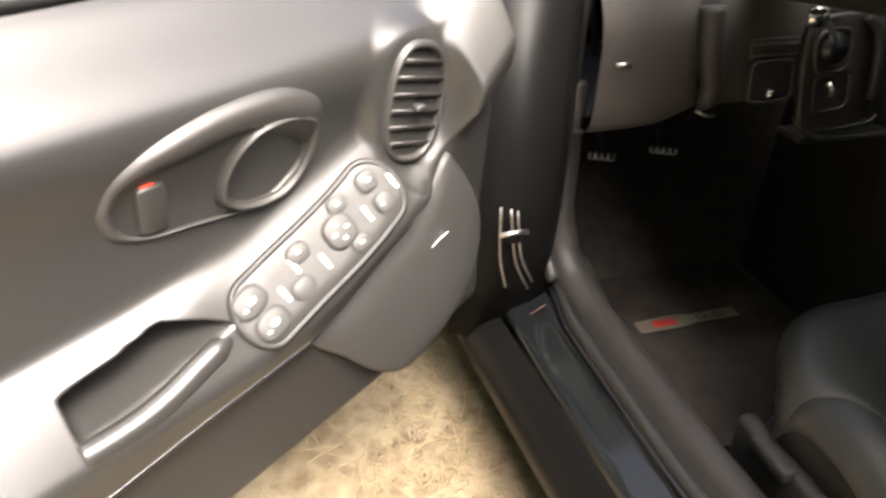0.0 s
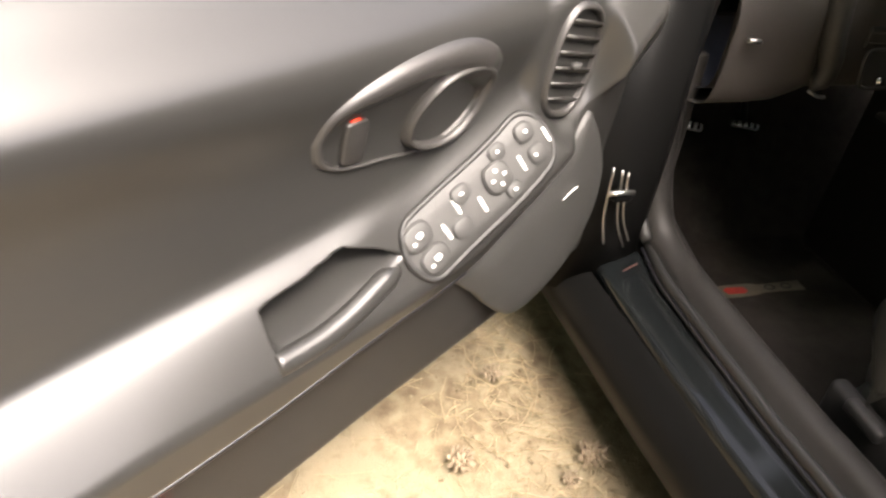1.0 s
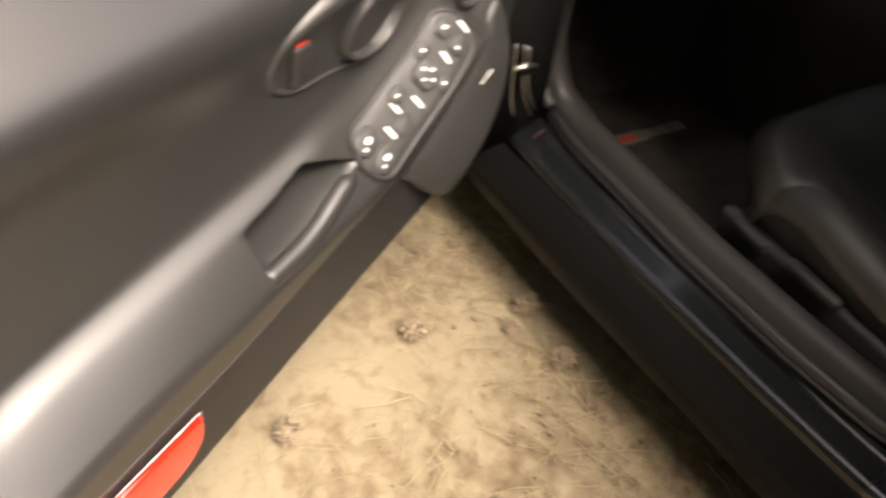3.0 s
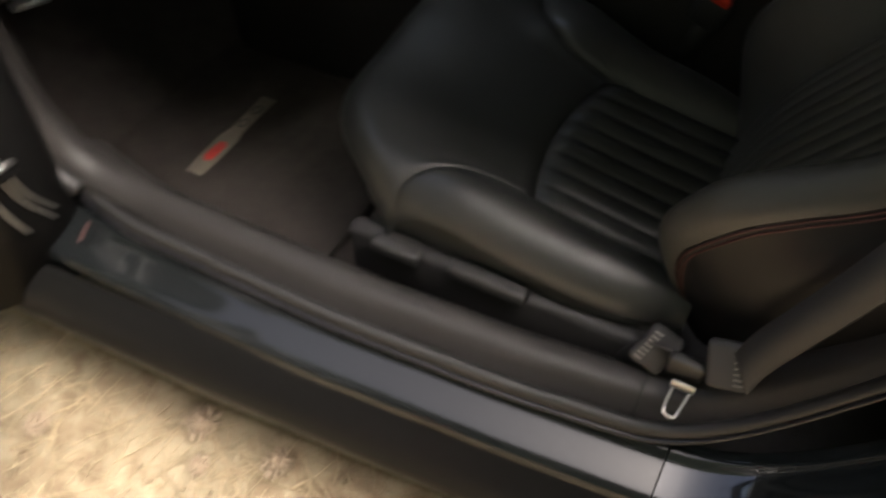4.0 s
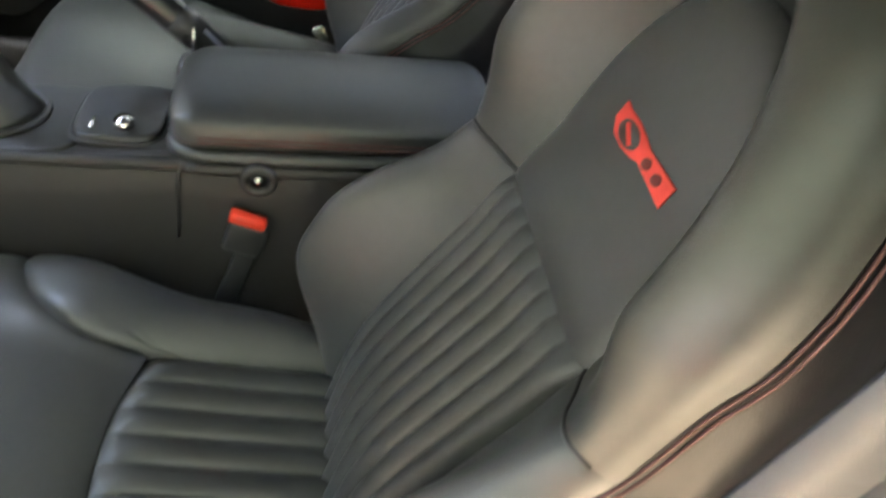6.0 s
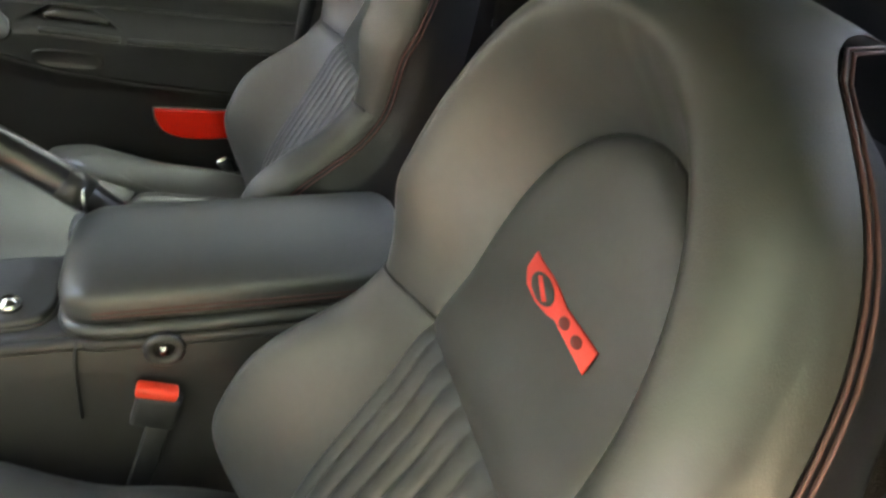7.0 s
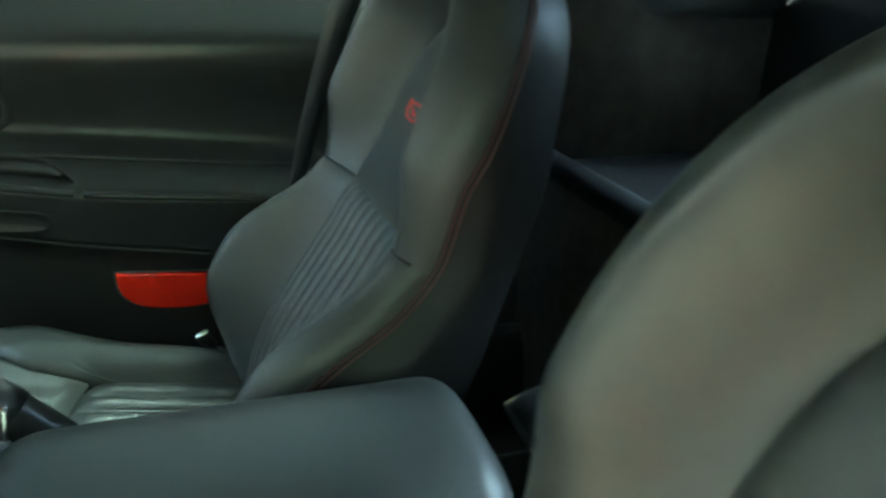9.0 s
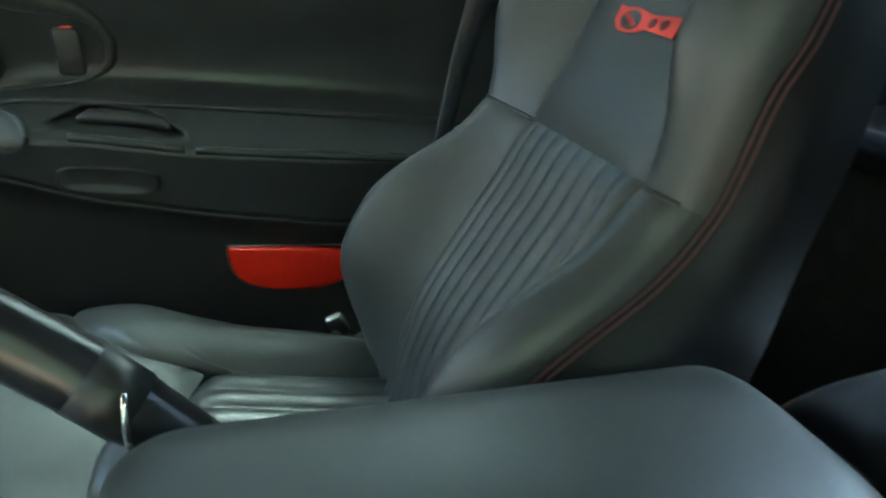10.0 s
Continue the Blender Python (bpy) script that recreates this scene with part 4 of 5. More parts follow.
    part("handle_cup", radial(ring, (0.706, 0.750), [(0.02, -0.030), (0.6, -0.030), (0.80, -0.022), (0.84, 0.006), (0.90, 0.015), (0.96, 0.013), (1.0, 0.002), (1.01, -0.018)]), PLASTIC, bezel, "deep cup with a raised rim")
    lever = oval(0.052, 0.034, 32, 1.7, radians(152), (0.706, 0.748))
    part("door_handle", radial(lever, (0.706, 0.748), [(0.02, -0.012), (0.5, -0.010), (0.80, -0.002), (0.93, -0.006), (1.0, -0.014), (1.01, -0.024)]), VINYL, bezel, "black door release lever")
    m = on(0.846, 0.742, -0.014)
    knob = part("lock_switch", plate(oval(0.016, 0.029, 24, 6), 0.022, m, 0.003, 2), PLASTIC, bezel, "black lock switch with red mark")
    part("lock_mark", plate(oval(0.007, 0.002, 12, 4, 0, (0.002, 0.0285)), 0.019, m, 0.001, 1), RED_PLASTIC, knob)

    # switch strip along the armrest
    low_end = [(0.80, 0.652, 0), (0.75, 0.664, 0), (0.69, 0.682, 0), (0.62, 0.706, 0), (0.556, 0.732, 0)]
    line = curve_points(low_end if g < 0 else [(0.795, 0.582, 0), (0.738, 0.604, 0), (0.673, 0.632, 0), (0.613, 0.662, 0), (0.556, 0.697, 0)], 61)
    half = 0.0355 if g > 0 else 0.019

    def strip_at(t, v):
        f = min(59.999, max(0, t * 60))
        i = int(f)
        p = line[i].lerp(line[i + 1], f - i)
        d = (line[i + 1] - line[i]).normalized()
        return p.x + d.y * half * v, p.y - d.x * half * v

    def strip(u, j):
        v, lift = ((-1.03, -0.004), (-1.0, 0.003), (-0.93, 0.006), (-0.5, 0.006), (0, 0.006), (0.5, 0.006), (0.93, 0.006), (1.0, 0.003), (1.03, -0.004))[j]
        e = max(0.0, 1 - min(u, 1 - u) / 0.13)
        x, y = strip_at(u, v * math.sqrt(max(0.02, 1 - e * e)))
        return skin(x, y, lift)

    bm = bmesh.new()
    sheet(bm, strip, span(0, 1, 81), range(9))
    board = part("switch_board", bm, GREY_PLASTIC, door, "curved grey switch panel")
    rim_pts = []
    for u in span(0, 1, 50):
        e = max(0.0, 1 - min(u, 1 - u) / 0.13)
        rim_pts.append((u, math.sqrt(max(0.02, 1 - e * e))))
    edge = [skin(*strip_at(u, w), 0.003) for u, w in rim_pts] + [skin(*strip_at(u, -w), 0.003) for u, w in reversed(rim_pts)]
    part("board_edge", tube(edge + edge[:1], 0.0045, 6, caps=False), RUBBER, board)
    along = math.atan2(line[60].y - line[0].y, line[60].x - line[0].x)

    def button(t, v, a, b, h, marks=(), nm="switch_button", turn=0.0):
        x, y = strip_at(t, v)
        mm = on(x, y, 0.006, along + turn)
        bt = part(nm, plate(oval(a * 1.05, b * 1.05, 24, 2.6), h * 0.6, mm, min(h * 0.4, 0.002), 2), GREY_PLASTIC, board)
        moat = [mm @ Vector((px, py, 0.0004)) for px, py in oval(a * 1.08, b * 1.08, 28, 2.6)]
        part("button_gap", tube(moat + moat[:1], 0.0013, 6, caps=False), RUBBER, bt)
        for px, py, wx, wy in marks:
            part("switch_mark", plate(oval(wx / 2, wy / 2, 12, 4, 0, (px * 0.9, py * 0.9)), h * 0.6 + 0.0008, mm, 0), WHITE_MARK, bt)
        return mm

    if g > 0:
        button(0.13, -0.42, 0.020, 0.015, 0.007, [(0.002, 0, 0.010, 0.007), (-0.012, 0.004, 0.005, 0.004)])
        button(0.11, 0.42, 0.020, 0.015, 0.007, [(0.002, 0, 0.010, 0.007), (-0.012, 0.004, 0.005, 0.004)])
        button(0.34, -0.35, 0.014, 0.011, 0.004)
        button(0.42, 0.45, 0.013, 0.010, 0.004, [(0, 0, 0.006, 0.003)])
        button(0.62, 0.05, 0.019, 0.019, 0.008, [(0.011, 0, 0.005, 0.004), (-0.011, 0, 0.005, 0.004), (0, 0.011, 0.004, 0.005), (0, -0.011, 0.004, 0.005)], "mirror_knob")
        button(0.66, -0.62, 0.012, 0.009, 0.004, [(0, 0, 0.005, 0.004)])
        button(0.70, 0.62, 0.012, 0.009, 0.004, [(0, 0, 0.005, 0.004)])
        button(0.87, -0.38, 0.013, 0.012, 0.005, [(-0.006, 0, 0.004, 0.004)])
        button(0.88, 0.40, 0.013, 0.012, 0.005, [(0.002, 0, 0.006, 0.005)])
        # white bars paint in the bright glints between the switches
        for t, v in ((0.26, -0.1), (0.37, 0.25), (0.48, -0.25), (0.77, -0.2), (0.965, -0.2)):
            x, y = strip_at(t, v)
            part("switch_mark", plate(oval(0.0022, 0.011, 12, 6), 0.0012, on(x, y, 0.006, along), 0), WHITE_MARK, board)
    if g < 0:
        slot = oval(0.058, 0.017, 32, 3.5, radians(-6), (0.881, 0.598))
        part("map_slot", radial(slot, (0.881, 0.598), [(0.02, 0.001), (0.8, 0.001), (0.9, 0.004), (1.0, 0.003), (1.02, -0.003)]), PLASTIC, door, "oval grip recess")
        part("pull_handle", tube([skin(a, b, 0.016) for a, b in ((0.852, 0.668), (0.865, 0.670), (0.89, 0.668), (0.925, 0.663), (0.945, 0.659), (0.955, 0.656))], [0.004, 0.009, 0.0105, 0.0105, 0.009, 0.004], 12), DOOR_SKIN, door, "glossy black pull handle")
        part("ridge_bead", tube([skin(q, door_lines(q, False)[0] - 0.004, 0.001) for q in span(0.62, 1.38, 40)], 0.0042, 8), DOOR_SKIN, door, "rounded black armrest ridge")
        for a, b in ((0.845, 0.972), (0.984, 1.38)):
            part("armrest_bead", tube([skin(q, door_lines(q, False)[1], 0.0015) for q in span(a, b, 24)], 0.0055, 10), DOOR_SKIN, door, "rounded black armrest edge")
        # unseen pane, kept nearly black so that no light enters on this side
        bm = bmesh.new()
        sheet(bm, lambda u, v: (0.02 + 1.20 * u, g * (-0.036 + 0.17 * v ** 1.4), 0.925 + 0.30 * v), [0.0, 0.25, 0.5, 0.75, 1.0], span(0, 1, 9))
        part("window_pane", bm, BLACKOUT_GLASS, door, "raised side window, blackened to hold out light")
    else:
        lip = [(s, smooth_lerp(DRIVER_PULL[1], s) - 0.012) for s in span(0.806, 0.992, 30)]
        part("pull_grip", tube([skin(a, b, -0.0105) for a, b in lip], [0.008, 0.011, 0.013] + [0.0155] * 27, 16), DOOR_SKIN, door, "rounded black pull grip")
        for dz in (0.0, -0.014):
            part("pocket_rib", tube([skin(0.90, 0.596 + dz, 0.010), skin(0.935, 0.589 + dz, 0.016), skin(0.980, 0.578 + dz, 0.014)], [0.003, 0.005, 0.005], 8), GREY_PLASTIC, door)
    # trim line under the armrest, weather strip at the top
    low = [(s, door_lines(s, g > 0)[2]) for s in span(0.70, 1.36, 40)]
    part("trim_strip", tube([skin(a, b, 0.001) for a, b in low], 0.0034, 8), GLOSSY, door, "thin black trim strip")
    part("window_seal", tube([Vector((s - 0.36, g * -0.055, 0.955 - 0.02 * (s - 0.36) / 1.1)) for s in span(0.38, 1.44, 12)], 0.011, 10), RUBBER, door, "rubber window seal")
    return door, on


driver_door, on_driver = build_door("vehicle_door", "open black car door with switches and red lamp", 1, (1.225, 0.345, 0.225, 0.095))
_in = Vector((0.8660254, 0.5, 0))
_d = Vector((0.5, -0.8660254, 0))
_hinge = _d * 0.36 - _in * 1.10
driver_door.matrix_world = Matrix(((_d.x, _in.x, 0, _hinge.x), (_d.y, _in.y, 0, _hinge.y), (0, 0, 1, 0), (0, 0, 0, 1)))
passenger_door, on_passenger = build_door("vehicle_door", "closed black car door with armrest and red lamp", -1, (1.0915, 0.463, 0.169, 0.071))
passenger_door.location = (-0.785, 0.745, 0.044)


# ---- floor mat and pedals ----
def build_mat():
    mat = thing("floor_mat", "black carpet floor mat with a grey badge", "floor mat", (-0.77, -0.365, FLOOR_Z - 0.018))
    part("carpet", plate(oval(0.26, 0.225, 48, 7), 0.014, Matrix(), 0.005, 2), CARPET, mat)
    part("binding", tube([(x, y, 0.012) for x, y in oval(0.262, 0.227, 60, 7) + oval(0.262, 0.227, 60, 7)[:1]], 0.004, 6, caps=False), CARPET, mat)
    m = Matrix(((0, -1, 0, -0.054), (1, 0, 0, 0.003), (0, 0, 1, 0.014), (0, 0, 0, 1)))
    k = 0.225
    out = [(-0.5 * k, 0.075 * k), (-0.5 * k, -0.075 * k), (-0.30 * k, -0.085 * k), (-0.05 * k, -0.085 * k), (0.06 * k, -0.06 * k), (0.5 * k, -0.07 * k), (0.5 * k, 0.07 * k), (0.06 * k, 0.06 * k), (-0.05 * k, 0.09 * k), (-0.30 * k, 0.09 * k)]
    badge = part("mat_badge", plate(out, 0.0016, m, 0.0004, 1), MAT_BADGE, mat, "grey badge with a red letter")
    part("badge_mark", plate([(-0.35 * k, 0.018 * k), (-0.31 * k, 0.048 * k), (-0.13 * k, 0.040 * k), (-0.11 * k, -0.018 * k), (-0.15 * k, -0.048 * k), (-0.33 * k, -0.040 * k)], 0.0030, m, 0.0003, 1), RED_THREAD, badge, "red stitched mark")
    for x in (0.14 * k, 0.32 * k):
        ringp = [(x + 0.05 * k * math.cos(a), 0.035 * k * math.sin(a)) for a in span(0, 2 * math.pi, 13)]
        part("badge_ring", letter_bars([ringp], 0.016 * k, m, 0.0028), GREY_PLASTIC, badge)


build_mat()


def build_pedal(at, w, h):
    ped = thing("foot_pedal", "metal-faced foot pedal on a black arm", "pedal", at, "foot pedals")
    tilt = Euler((0, radians(50), radians(-28))).to_matrix()
    part("pad", block((h, w, 0.016), (0, 0, 0), 0.007, 4, tilt), BRIGHT_ALLOY, ped, "bright metal pedal pad")
    for k in range(4):
        y = -w * 0.33 + w * 0.66 * k / 3
        part("rubber_rib", block((h * 0.8, w * 0.09, 0.006), tuple(tilt @ Vector((0, y, 0.008))), 0.002, 1, tilt), RUBBER, ped)
    part("arm", tube([(-0.008, 0, 0), (-0.05, 0, 0.10), (-0.10, 0, 0.24), (-0.16, 0, 0.34)], 0.008, 8), PLASTIC, ped)


build_pedal((-1.096, -0.453, 0.448), 0.060, 0.020)
build_pedal((-1.119, -0.290, 0.432), 0.062, 0.016)


# ---- belts ----
def ribbon(points, sides, thick=0.0015):
    """A flat strap through points, with a half-width vector at each."""
    bm = bmesh.new()
    p = curve_points(points, 40)
    s = curve_points(sides, 40)
    rings = []
    for i in range(40):
        d = (p[min(39, i + 1)] - p[max(0, i - 1)]).normalized()
        n = d.cross(s[i]).normalized() * thick
        rings.append([p[i] - s[i] - n, p[i] + s[i] - n, p[i] + s[i] + n, p[i] - s[i] + n])
    return loft(bm, rings)


def build_belt(name, y, mirror):
    k = -1 if mirror else 1
    v = lambda pts: [(a, b * k, c) for a, b, c in pts]
    belt = thing(name, "grey seat belt with a chrome latch tongue", "seat belt", group="seat belts")
    part("webbing", ribbon(v([(0.094, -0.628, 0.480), (0.101, -0.626, 0.524), (0.127, -0.636, 0.634), (0.168, -0.644, 0.80), (0.236, -0.640, 1.0), (0.30, -0.60, 1.13)]),
                           v([(-0.011, 0.016, 0.006), (-0.011, 0.015, 0.006), (-0.011, 0.013, 0.006), (-0.013, 0.008, 0.009), (-0.018, 0, 0.014), (-0.018, 0, 0.014)])), BELT, belt, "grey woven webbing")
    part("lap_webbing", ribbon(v([(-0.012, -0.575, 0.30), (-0.004, -0.585, 0.36), (0.012, -0.592, 0.412), (0.034, -0.600, 0.428)]),
                               v([(-0.020, 0, 0.006), (-0.022, 0, 0.006), (-0.016, -0.006, 0.012), (-0.006, -0.008, 0.014)])), BELT, belt)
    for c, a in (((0.012, -0.598, 0.420), 25), ((0.082, -0.614, 0.466), -20)):
        turn = Euler((radians(-35 * k), radians(a), 0)).to_matrix()
        fold = part("stitched_fold", block((0.042, 0.014, 0.052), (c[0], c[1] * k, c[2]), 0.0065, 4, turn), BELT, belt, "folded webbing end with stitches")
        for j in range(7):
            at = Vector((c[0], c[1] * k, c[2])) + turn @ Vector((-0.012 if a > 0 else 0.012, -0.0066 * k, -0.018 + 0.006 * j))
            part("stitch", block((0.010, 0.002, 0.0022), tuple(at), 0.0006, 1, turn), THREAD, fold)
    body = part("tongue_grip", block((0.040, 0.014, 0.030), (0.047, -0.612 * k, 0.430), 0.005, 3), PLASTIC, belt)
    pts = v([(0.042, -0.630, 0.411), (0.041, -0.644, 0.400), (0.043, -0.654, 0.395), (0.054, -0.655, 0.395), (0.057, -0.645, 0.400), (0.060, -0.630, 0.411)])
    part("latch_tongue", tube(curve_points(pts, 24), 0.0019, 8), STEEL, belt, "chrome latch tongue")
    part("tongue_plate", block((0.026, 0.003, 0.014), (0.051, -0.627 * k, 0.414), 0.0012, 1), STEEL, belt)


build_belt("seat_belt", -1, False)
build_belt("seat_belt", 1, True)


def build_buckle(at, k):
    b = thing("belt_buckle", "black belt buckle with a red release button", "belt buckle", at, "belt buckles")
    turn = Euler((0, radians(20), 0)).to_matrix()
    part("housing", block((0.048, 0.020, 0.045), (0.008, 0, -0.022), 0.006, 3, turn), RUBBER, b)
    part("release_button", block((0.044, 0.018, 0.014), (0.012, 0, 0.004), 0.004, 3, turn), RED_PLASTIC, b, "red release button")
    part("stalk", block((0.026, 0.008, 0.26), (-0.036, 0, -0.165), 0.003, 2, turn), RUBBER, b)


build_buckle((-0.100, -0.090, 0.532), 1)
build_buckle((-0.060, 0.130, 0.545), -1)


# ---- console fittings ----
def build_fittings():
    guide = thing("belt_guide", "round black grommet with a chrome centre", "trim button", (-0.075, -0.077, 0.586))
    side = Matrix.Rotation(radians(90), 4, "X")
    part("collar", tube([(0.016 * math.cos(a), -0.004, 0.016 * math.sin(a)) for a in span(0, 2 * math.pi, 25)], 0.006, 8, caps=False), PLASTIC, guide)
    part("dish", disc(0.016, 0.006, side, 24, 0.001), PLASTIC, guide)
    part("stud", disc(0.006, 0.010, Matrix.Translation((0, -0.006, 0.001)) @ side, 16, 0.002), CHROME, guide, "chrome stud")

    lid = thing("console_lid", "hinged dark green-grey console lid with a knob", "console lid", (-0.235, 0.018, 0.596))
    part("lid_panel", plate(oval(0.050, 0.062, 40, 4), 0.016, Matrix(), 0.005, 3), PLASTIC, lid)
    part("lid_seam", tube([(x, y, 0.008) for x, y in oval(0.0525, 0.0645, 48, 4) + oval(0.0525, 0.0645, 48, 4)[:1]], 0.003, 6, caps=False), RUBBER, lid)
    part("knob", disc(0.011, 0.014, Matrix.Translation((0.008, -0.038, 0.021)), 20, 0.003), CHROME, lid, "small chrome knob")
    part("slot", block((0.006, 0.022, 0.008), (-0.026, -0.038, 0.018), 0.002, 1), CHROME, lid)

    gear = thing("gear_lever", "gear lever with leather boot and chrome-topped knob", "gear lever", (-0.385, 0.02, 0.597))
    rings = []
    for z, r in ((0.0, 0.058), (0.012, 0.056), (0.03, 0.044), (0.05, 0.034), (0.062, 0.030), (0.078, 0.022), (0.095, 0.014)):
        rings.append([(r * math.cos(a) * (1 + 0.08 * math.sin(5 * a + z * 90)), r * 0.9 * math.sin(a), z) for a in span(0, 2 * math.pi, 33)[:-1]])
    part("boot", loft(bmesh.new(), rings), LEATHER, gear, "creased leather boot")
    part("boot_ring", tube([(0.062 * math.cos(a), 0.056 * math.sin(a), 0.003) for a in span(0, 2 * math.pi, 33)], 0.005, 8, caps=False), PLASTIC, gear)
    part("shaft", tube([(0, 0, 0.08), (0.004, 0, 0.11)], 0.008, 12), CHROME, gear)
    bm = bmesh.new()
    bmesh.ops.create_uvsphere(bm, u_segments=24, v_segments=14, radius=0.025)
    bmesh.ops.transform(bm, matrix=Matrix.Translation((0.006, 0, 0.128)) @ Matrix.Diagonal((1, 1, 1.15, 1)), verts=bm.verts)
    part("knob", bm, PLASTIC, gear, "round black knob")
    part("knob_cap", disc(0.012, 0.004, Matrix.Translation((0.006, 0, 0.157)), 20, 0.0012), CHROME, gear)

    brake = thing("handbrake", "black leather handbrake lever with a chrome collar", "handbrake", (-0.154, 0.140, 0.620))
    path = [(0.02, 0, 0.0), (-0.01, 0, 0.032), (-0.07, 0.002, 0.085), (-0.16, 0.004, 0.155), (-0.215, 0.005, 0.195)]
    part("grip", tube(curve_points(path, 24), [0.020] * 6 + [0.0215] * 14 + [0.020, 0.018, 0.014, 0.008], 16), GLOSSY, brake)
    part("collar", tube([(-0.012, 0, 0.034), (-0.036, 0.001, 0.056)], 0.0222, 16), PLASTIC, brake)
    part("chrome_ring", tube([(-0.012 + 0.0, 0.0228 * math.cos(a), 0.034 + 0.0228 * math.sin(a)) for a in span(0, 2 * math.pi, 25)], 0.0025, 6, caps=False), CHROME, brake, "chrome ring")
    part("gaiter", block((0.10, 0.062, 0.042), (0.01, 0, -0.018), 0.016, 4), PLASTIC, brake)

    hump = thing("rear_storage_lid", "glossy black storage hump behind the armrest", "storage lid", (0.40, 0.02, 0.58))
    rings = []
    for x in span(-0.12, 0.12, 21):
        k = math.sqrt(max(0.02, 1 - (x / 0.122) ** 2))
        rings.append([(x, 0.13 * cy, 0.055 * k * cz) for cy, cz in oval(1, 1, 32, 3)])
    part("lid", loft(bmesh.new(), rings), GLOSSY, hump)
    part("edge_trim", tube([(0.119 * math.copysign(abs(math.cos(a)) ** 0.8, math.cos(a)), 0.131 * math.copysign(abs(math.sin(a)) ** 0.6, math.sin(a)), 0.004) for a in span(0, 2 * math.pi, 41)], 0.003, 6, caps=False), RUBBER, hump)
    lip = tube([(0.535, y, 0.712) for y in span(-0.66, 0.66, 9)], 0.022, 12)
    part("shelf_lip", lip, SEAT_SIDE, bpy.data.objects["car_shell"], "rounded vinyl shelf edge")
    anchor = thing("belt_anchor", "chrome belt anchor on a black strap beside the seat", "belt anchor", (-0.0115, 0.546, 0.256))
    part("strap", tube([(0.03, 0.02, -0.06), (0.02, 0.012, 0.12), (0.0, 0, 0.235)], 0.013, 10, 0.5), PLASTIC, anchor)
    part("anchor_plate", block((0.022, 0.012, 0.034), (0, -0.004, 0.232), 0.004, 3, Euler((radians(20), radians(-25), 0)).to_matrix()), CHROME, anchor, "chrome anchor plate")
    # plate around the gear lever
    con = bpy.data.objects["centre_console"]
    part("top_plate", plate(oval(0.115, 0.075, 40, 5), 0.010, Matrix.Translation((-0.385, 0.02, 0.588)), 0.004, 2), PLASTIC, con, "satin black console top plate")
    part("side_seam", tube([(-0.170, -0.079, 0.50), (-0.166, -0.074, 0.57), (-0.160, -0.070, 0.598)], 0.0018, 6), RUBBER, con)


build_fittings()


# ---- dash fittings ----
def rounded_frame(a, b, r, m, power=5):
    """A bar bent round a rounded rectangle on the plane of m."""
    o = oval(a, b, 40, power)
    return tube([m @ Vector((x, y, 0)) for x, y in o + o[:1]], r, 8, caps=False)


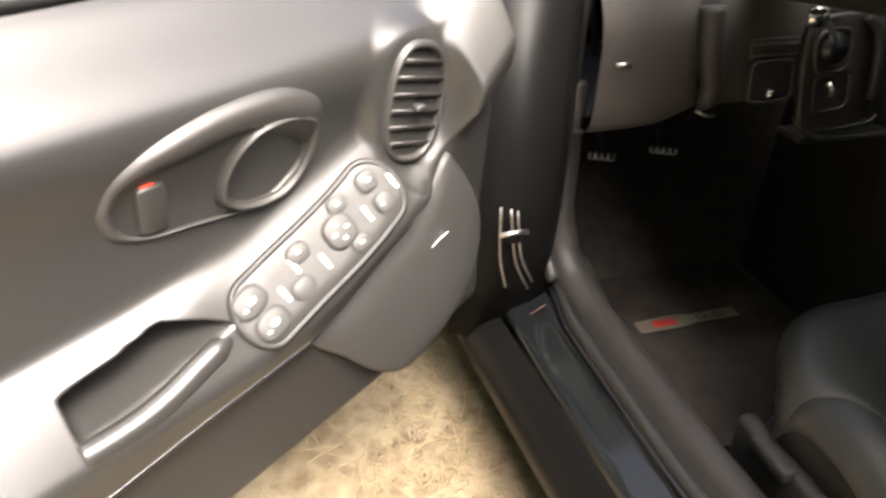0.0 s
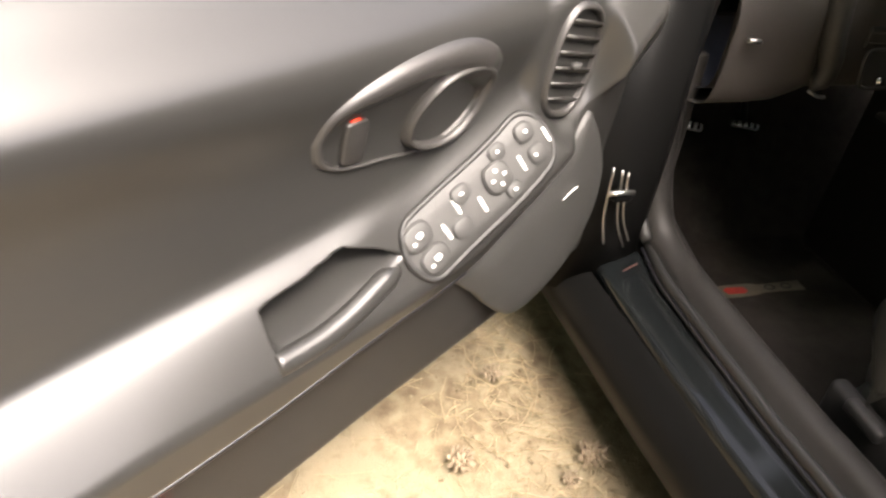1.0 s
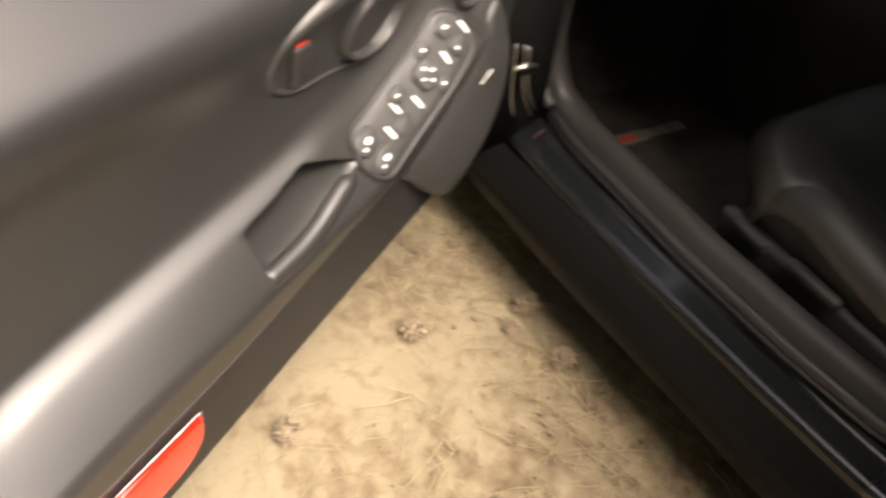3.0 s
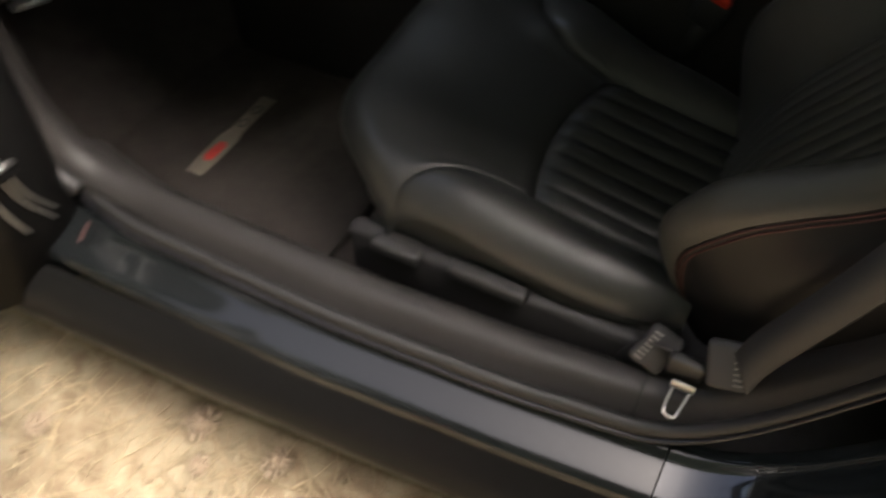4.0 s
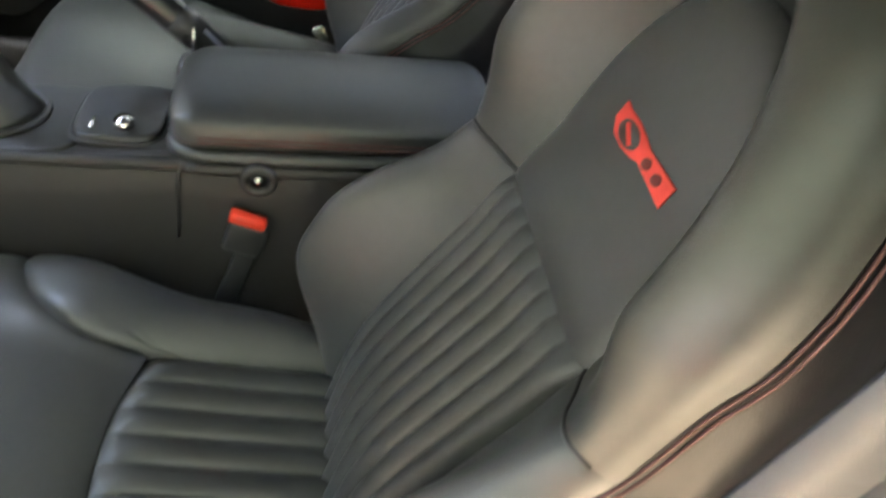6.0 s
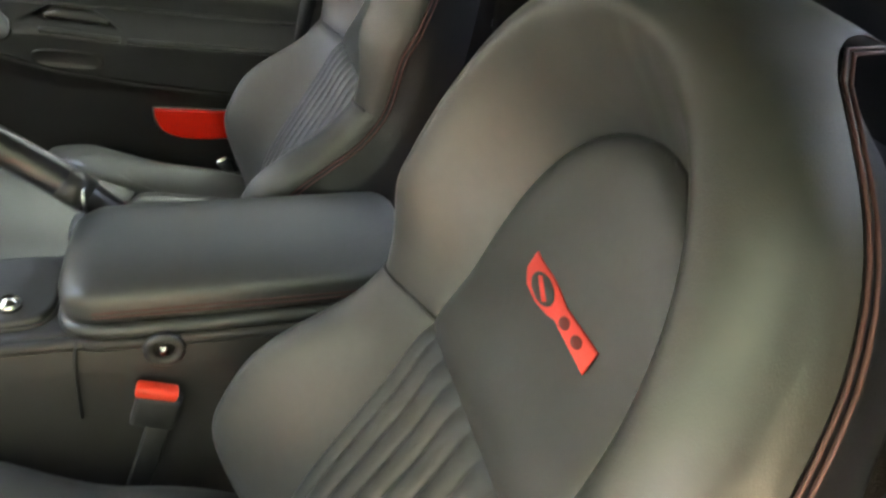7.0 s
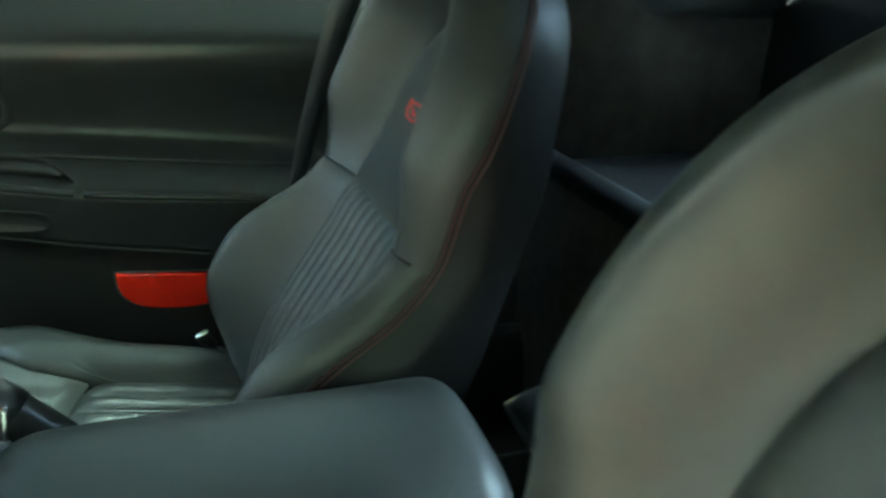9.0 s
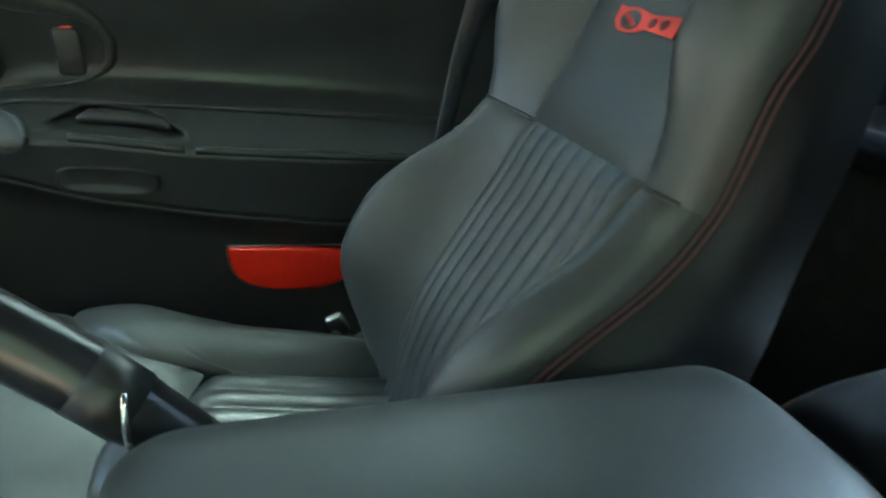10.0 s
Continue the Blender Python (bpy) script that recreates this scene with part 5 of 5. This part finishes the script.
def build_controls():
    # face: x across the car, y up, z towards the driver
    face = Matrix(((0, -0.15, 0.989), (1, 0, 0), (0, 0.989, 0.15))).to_4x4()
    sw = thing("light_switch", "rounded square black switch panel with a chrome knob", "switch", (-0.792, -0.338, 0.705))
    part("panel", plate(oval(0.040, 0.032, 40, 5), 0.006, face, 0.003, 2), PLASTIC, sw)
    part("rim", rounded_frame(0.041, 0.033, 0.0035, face @ Matrix.Translation((0, 0, 0.006))), GREY_PLASTIC, sw, "raised rim")
    part("knob", disc(0.007, 0.012, face @ Matrix.Translation((-0.002, -0.020, 0.010)), 16, 0.002), CHROME, sw, "small chrome knob")
    slots = thing("dash_louvre", "two pale slots across the black dash", "air slot", (-0.798, -0.330, 0.757))
    for z in (0.008, -0.010):
        part("slot_edge", tube([(0.002, -0.048, z + 0.002), (0.004, 0.0, z), (0.002, 0.047, z - 0.002)], 0.0028, 8), GREY_PLASTIC, slots)
    part("backing", block((0.006, 0.105, 0.036), (-0.001, 0, 0), 0.002, 1), PLASTIC, slots)
    key = thing("ignition_switch", "chrome-ended stalk beside the dash panel", "stalk", (-0.748, -0.315, 0.818))
    bm = bmesh.new()
    bmesh.ops.create_uvsphere(bm, u_segments=20, v_segments=12, radius=0.017)
    bmesh.ops.scale(bm, vec=(0.7, 1.15, 1), verts=bm.verts)
    part("end_knob", bm, CHROME, key, "round chrome end")
    part("stalk", tube(curve_points([(0, 0.012, -0.004), (0.003, 0.028, -0.018), (0.003, 0.042, -0.040)], 10), 0.005, 8), STEEL, key)
    stack = thing("radio_panel", "glossy black control panel with round and square recesses", "control panel", (-0.752, -0.235, 0.725))
    m = face @ Matrix.Rotation(radians(4), 4, "Z")
    part("fascia", plate(oval(0.075, 0.092, 48, 6), 0.012, m @ Matrix.Translation((0, 0, -0.012)), 0.005, 3), PLASTIC, stack)
    part("bright_edge", tube(curve_points([m @ Vector(p) for p in ((0.030, 0.085, 0.004), (0.058, 0.055, 0.006), (0.062, 0.0, 0.006), (0.060, -0.052, 0.004))], 20), 0.008, 10), GREY_PLASTIC, stack, "pale rounded edge strip")
    part("dial", disc(0.025, 0.012, m @ Matrix.Translation((-0.022, 0.042, 0.004)), 28, 0.004), GLOSSY, stack, "round black dial")
    part("dial_rim", rounded_frame(0.034, 0.034, 0.004, m @ Matrix.Translation((-0.022, 0.036, 0.002)), 3), GREY_PLASTIC, stack)
    part("lower_recess", rounded_frame(0.034, 0.030, 0.003, m @ Matrix.Translation((-0.018, -0.030, 0.001)), 5), PLASTIC, stack)
    part("key_blade", tube([m @ Vector((-0.030, -0.012, 0.006)), m @ Vector((-0.026, -0.022, 0.012)), m @ Vector((-0.024, -0.034, 0.008))], 0.004, 8), STEEL, stack, "small bright catch")
    shelf = thing("lower_lip", "rounded black tray lip under the control panel", "tray lip", (-0.742, -0.20, 0.625))
    part("upper_edge", tube(curve_points([(0, -0.056, 0.009), (0.004, -0.01, 0.008), (0.004, 0.035, 0.012), (0, 0.052, 0.022)], 20), 0.0035, 8), GREY_PLASTIC, shelf)
    part("tray_edge", tube(curve_points([(-0.01, -0.105, 0.030), (0, -0.085, 0.006), (0.004, -0.05, -0.010), (0.006, 0.01, -0.010), (0.006, 0.09, -0.014)], 24), 0.0055, 8), GREY_PLASTIC, shelf)
    part("tray", block((0.06, 0.18, 0.012), (-0.03, 0.0, -0.012), 0.004, 2), PLASTIC, shelf)
    part("pod_catch", tube([(-0.768, -0.634, 0.762), (-0.766, -0.622, 0.762), (-0.768, -0.612, 0.760)], 0.004, 8), STEEL, bpy.data.objects["dashboard"], "small bright catch")


build_controls()


# ---- litter on the ground ----
def build_cone(at, r):
    c = thing("pine_cone", "weathered brown pine cone on dry ground", "pine cone", at, "pine cones")
    bm = bmesh.new()
    bmesh.ops.create_uvsphere(bm, u_segments=14, v_segments=9, radius=r * 0.62)
    part("core", bm, CONE, c)
    me = None
    for k in range(34):
        a, h = k * 2.399, -0.85 + 1.7 * k / 33
        rad = r * math.sqrt(max(0.05, 1 - h * h))
        if me is None:
            bm = plate([(0, -r * 0.24), (r * 0.42, -r * 0.15), (r * 0.5, 0), (r * 0.42, r * 0.15), (0, r * 0.24)], r * 0.12, Matrix(), r * 0.04, 1)
            o = part("cone_scale", bm, CONE, c)
            me = o.data
        else:
            o = new("cone_scale", me)
            o.parent = c
        o.matrix_local = Matrix.Translation((rad * 0.55 * math.cos(a), rad * 0.55 * math.sin(a), h * r * 0.8)) @ Matrix.Rotation(a, 4, "Z") @ Matrix.Rotation(-h * 0.9 - 0.25, 4, "Y")
    c.rotation_euler = (random.uniform(0.8, 1.4), random.uniform(-0.4, 0.4), random.uniform(0, 6))


for x, y, r in ((-0.634, -1.051, 0.026), (-0.842, -0.927, 0.020), (-0.601, -0.802, 0.030), (-0.560, -0.860, 0.018), (-0.511, -1.356, 0.028), (-0.45, -0.80, 0.024)):
    build_cone((x, y, r * 0.75), r)


def build_litter():
    """Dry stalks, needles and crumbs over the earth, thickest beside the car."""
    rnd = random.Random(7)
    bm = bmesh.new()
    for k in range(1700):
        near = rnd.random() < 0.45
        x, y = rnd.uniform(-1.6, 0.5), rnd.uniform(-2.2, -0.55)
        if near:
            y = -0.80 - abs(rnd.gauss(0, 0.14))
        a, l = rnd.uniform(0, math.pi), rnd.choice((0.02, 0.035, 0.05, 0.08, 0.12))
        w = rnd.uniform(0.0005, 0.0012)
        d, s = Vector((math.cos(a), math.sin(a), 0)), Vector((-math.sin(a), math.cos(a), 0)) * w
        p, z = Vector((x, y, 0.004 + rnd.uniform(0, 0.005))), rnd.uniform(-0.004, 0.010)
        bend = Vector((-math.sin(a), math.cos(a), 0)) * rnd.uniform(-0.12, 0.12) * l
        q = [p - d * l / 2, p + bend + Vector((0, 0, max(0, z))), p + d * l / 2 + Vector((0, 0, z * 0.3))]
        top = Vector((0, 0, w * 1.6))
        ring = [[bm.verts.new(c + s), bm.verts.new(c - s), bm.verts.new(c + top)] for c in q]
        for u, v in zip(ring, ring[1:]):
            for i in range(3):
                bm.faces.new((u[i], u[(i + 1) % 3], v[(i + 1) % 3], v[i]))
    solid("straw_litter", bm, STRAW, "scattered dry straw stalks and pine needles", "straw", kind="stuff")
    bm = bmesh.new()
    for k in range(1300):
        x, y = rnd.uniform(-1.6, 0.5), rnd.uniform(-2.2, -0.55)
        if rnd.random() < 0.5:
            y = -0.80 - abs(rnd.gauss(0, 0.12))
        r = rnd.choice((0.002, 0.003, 0.004, 0.006))
        m = pose(x, y, r * 0.6, rnd.uniform(0, 360), rnd.uniform(0, 360), 0)
        vs = [bm.verts.new(m @ (Vector(c) * r * rnd.uniform(0.6, 1.3))) for c in ((1, 0, 0), (-1, 0, 0), (0, 1, 0), (0, -1, 0), (0, 0, 0.7), (0, 0, -0.7))]
        for f in ((0, 2, 4), (2, 1, 4), (1, 3, 4), (3, 0, 4), (2, 0, 5), (1, 2, 5), (3, 1, 5), (0, 3, 5)):
            bm.faces.new([vs[i] for i in f])
    solid("earth_crumbs", bm, GROUND, "small earth crumbs and bits of bark", "soil", kind="stuff", smooth=False)


build_litter()
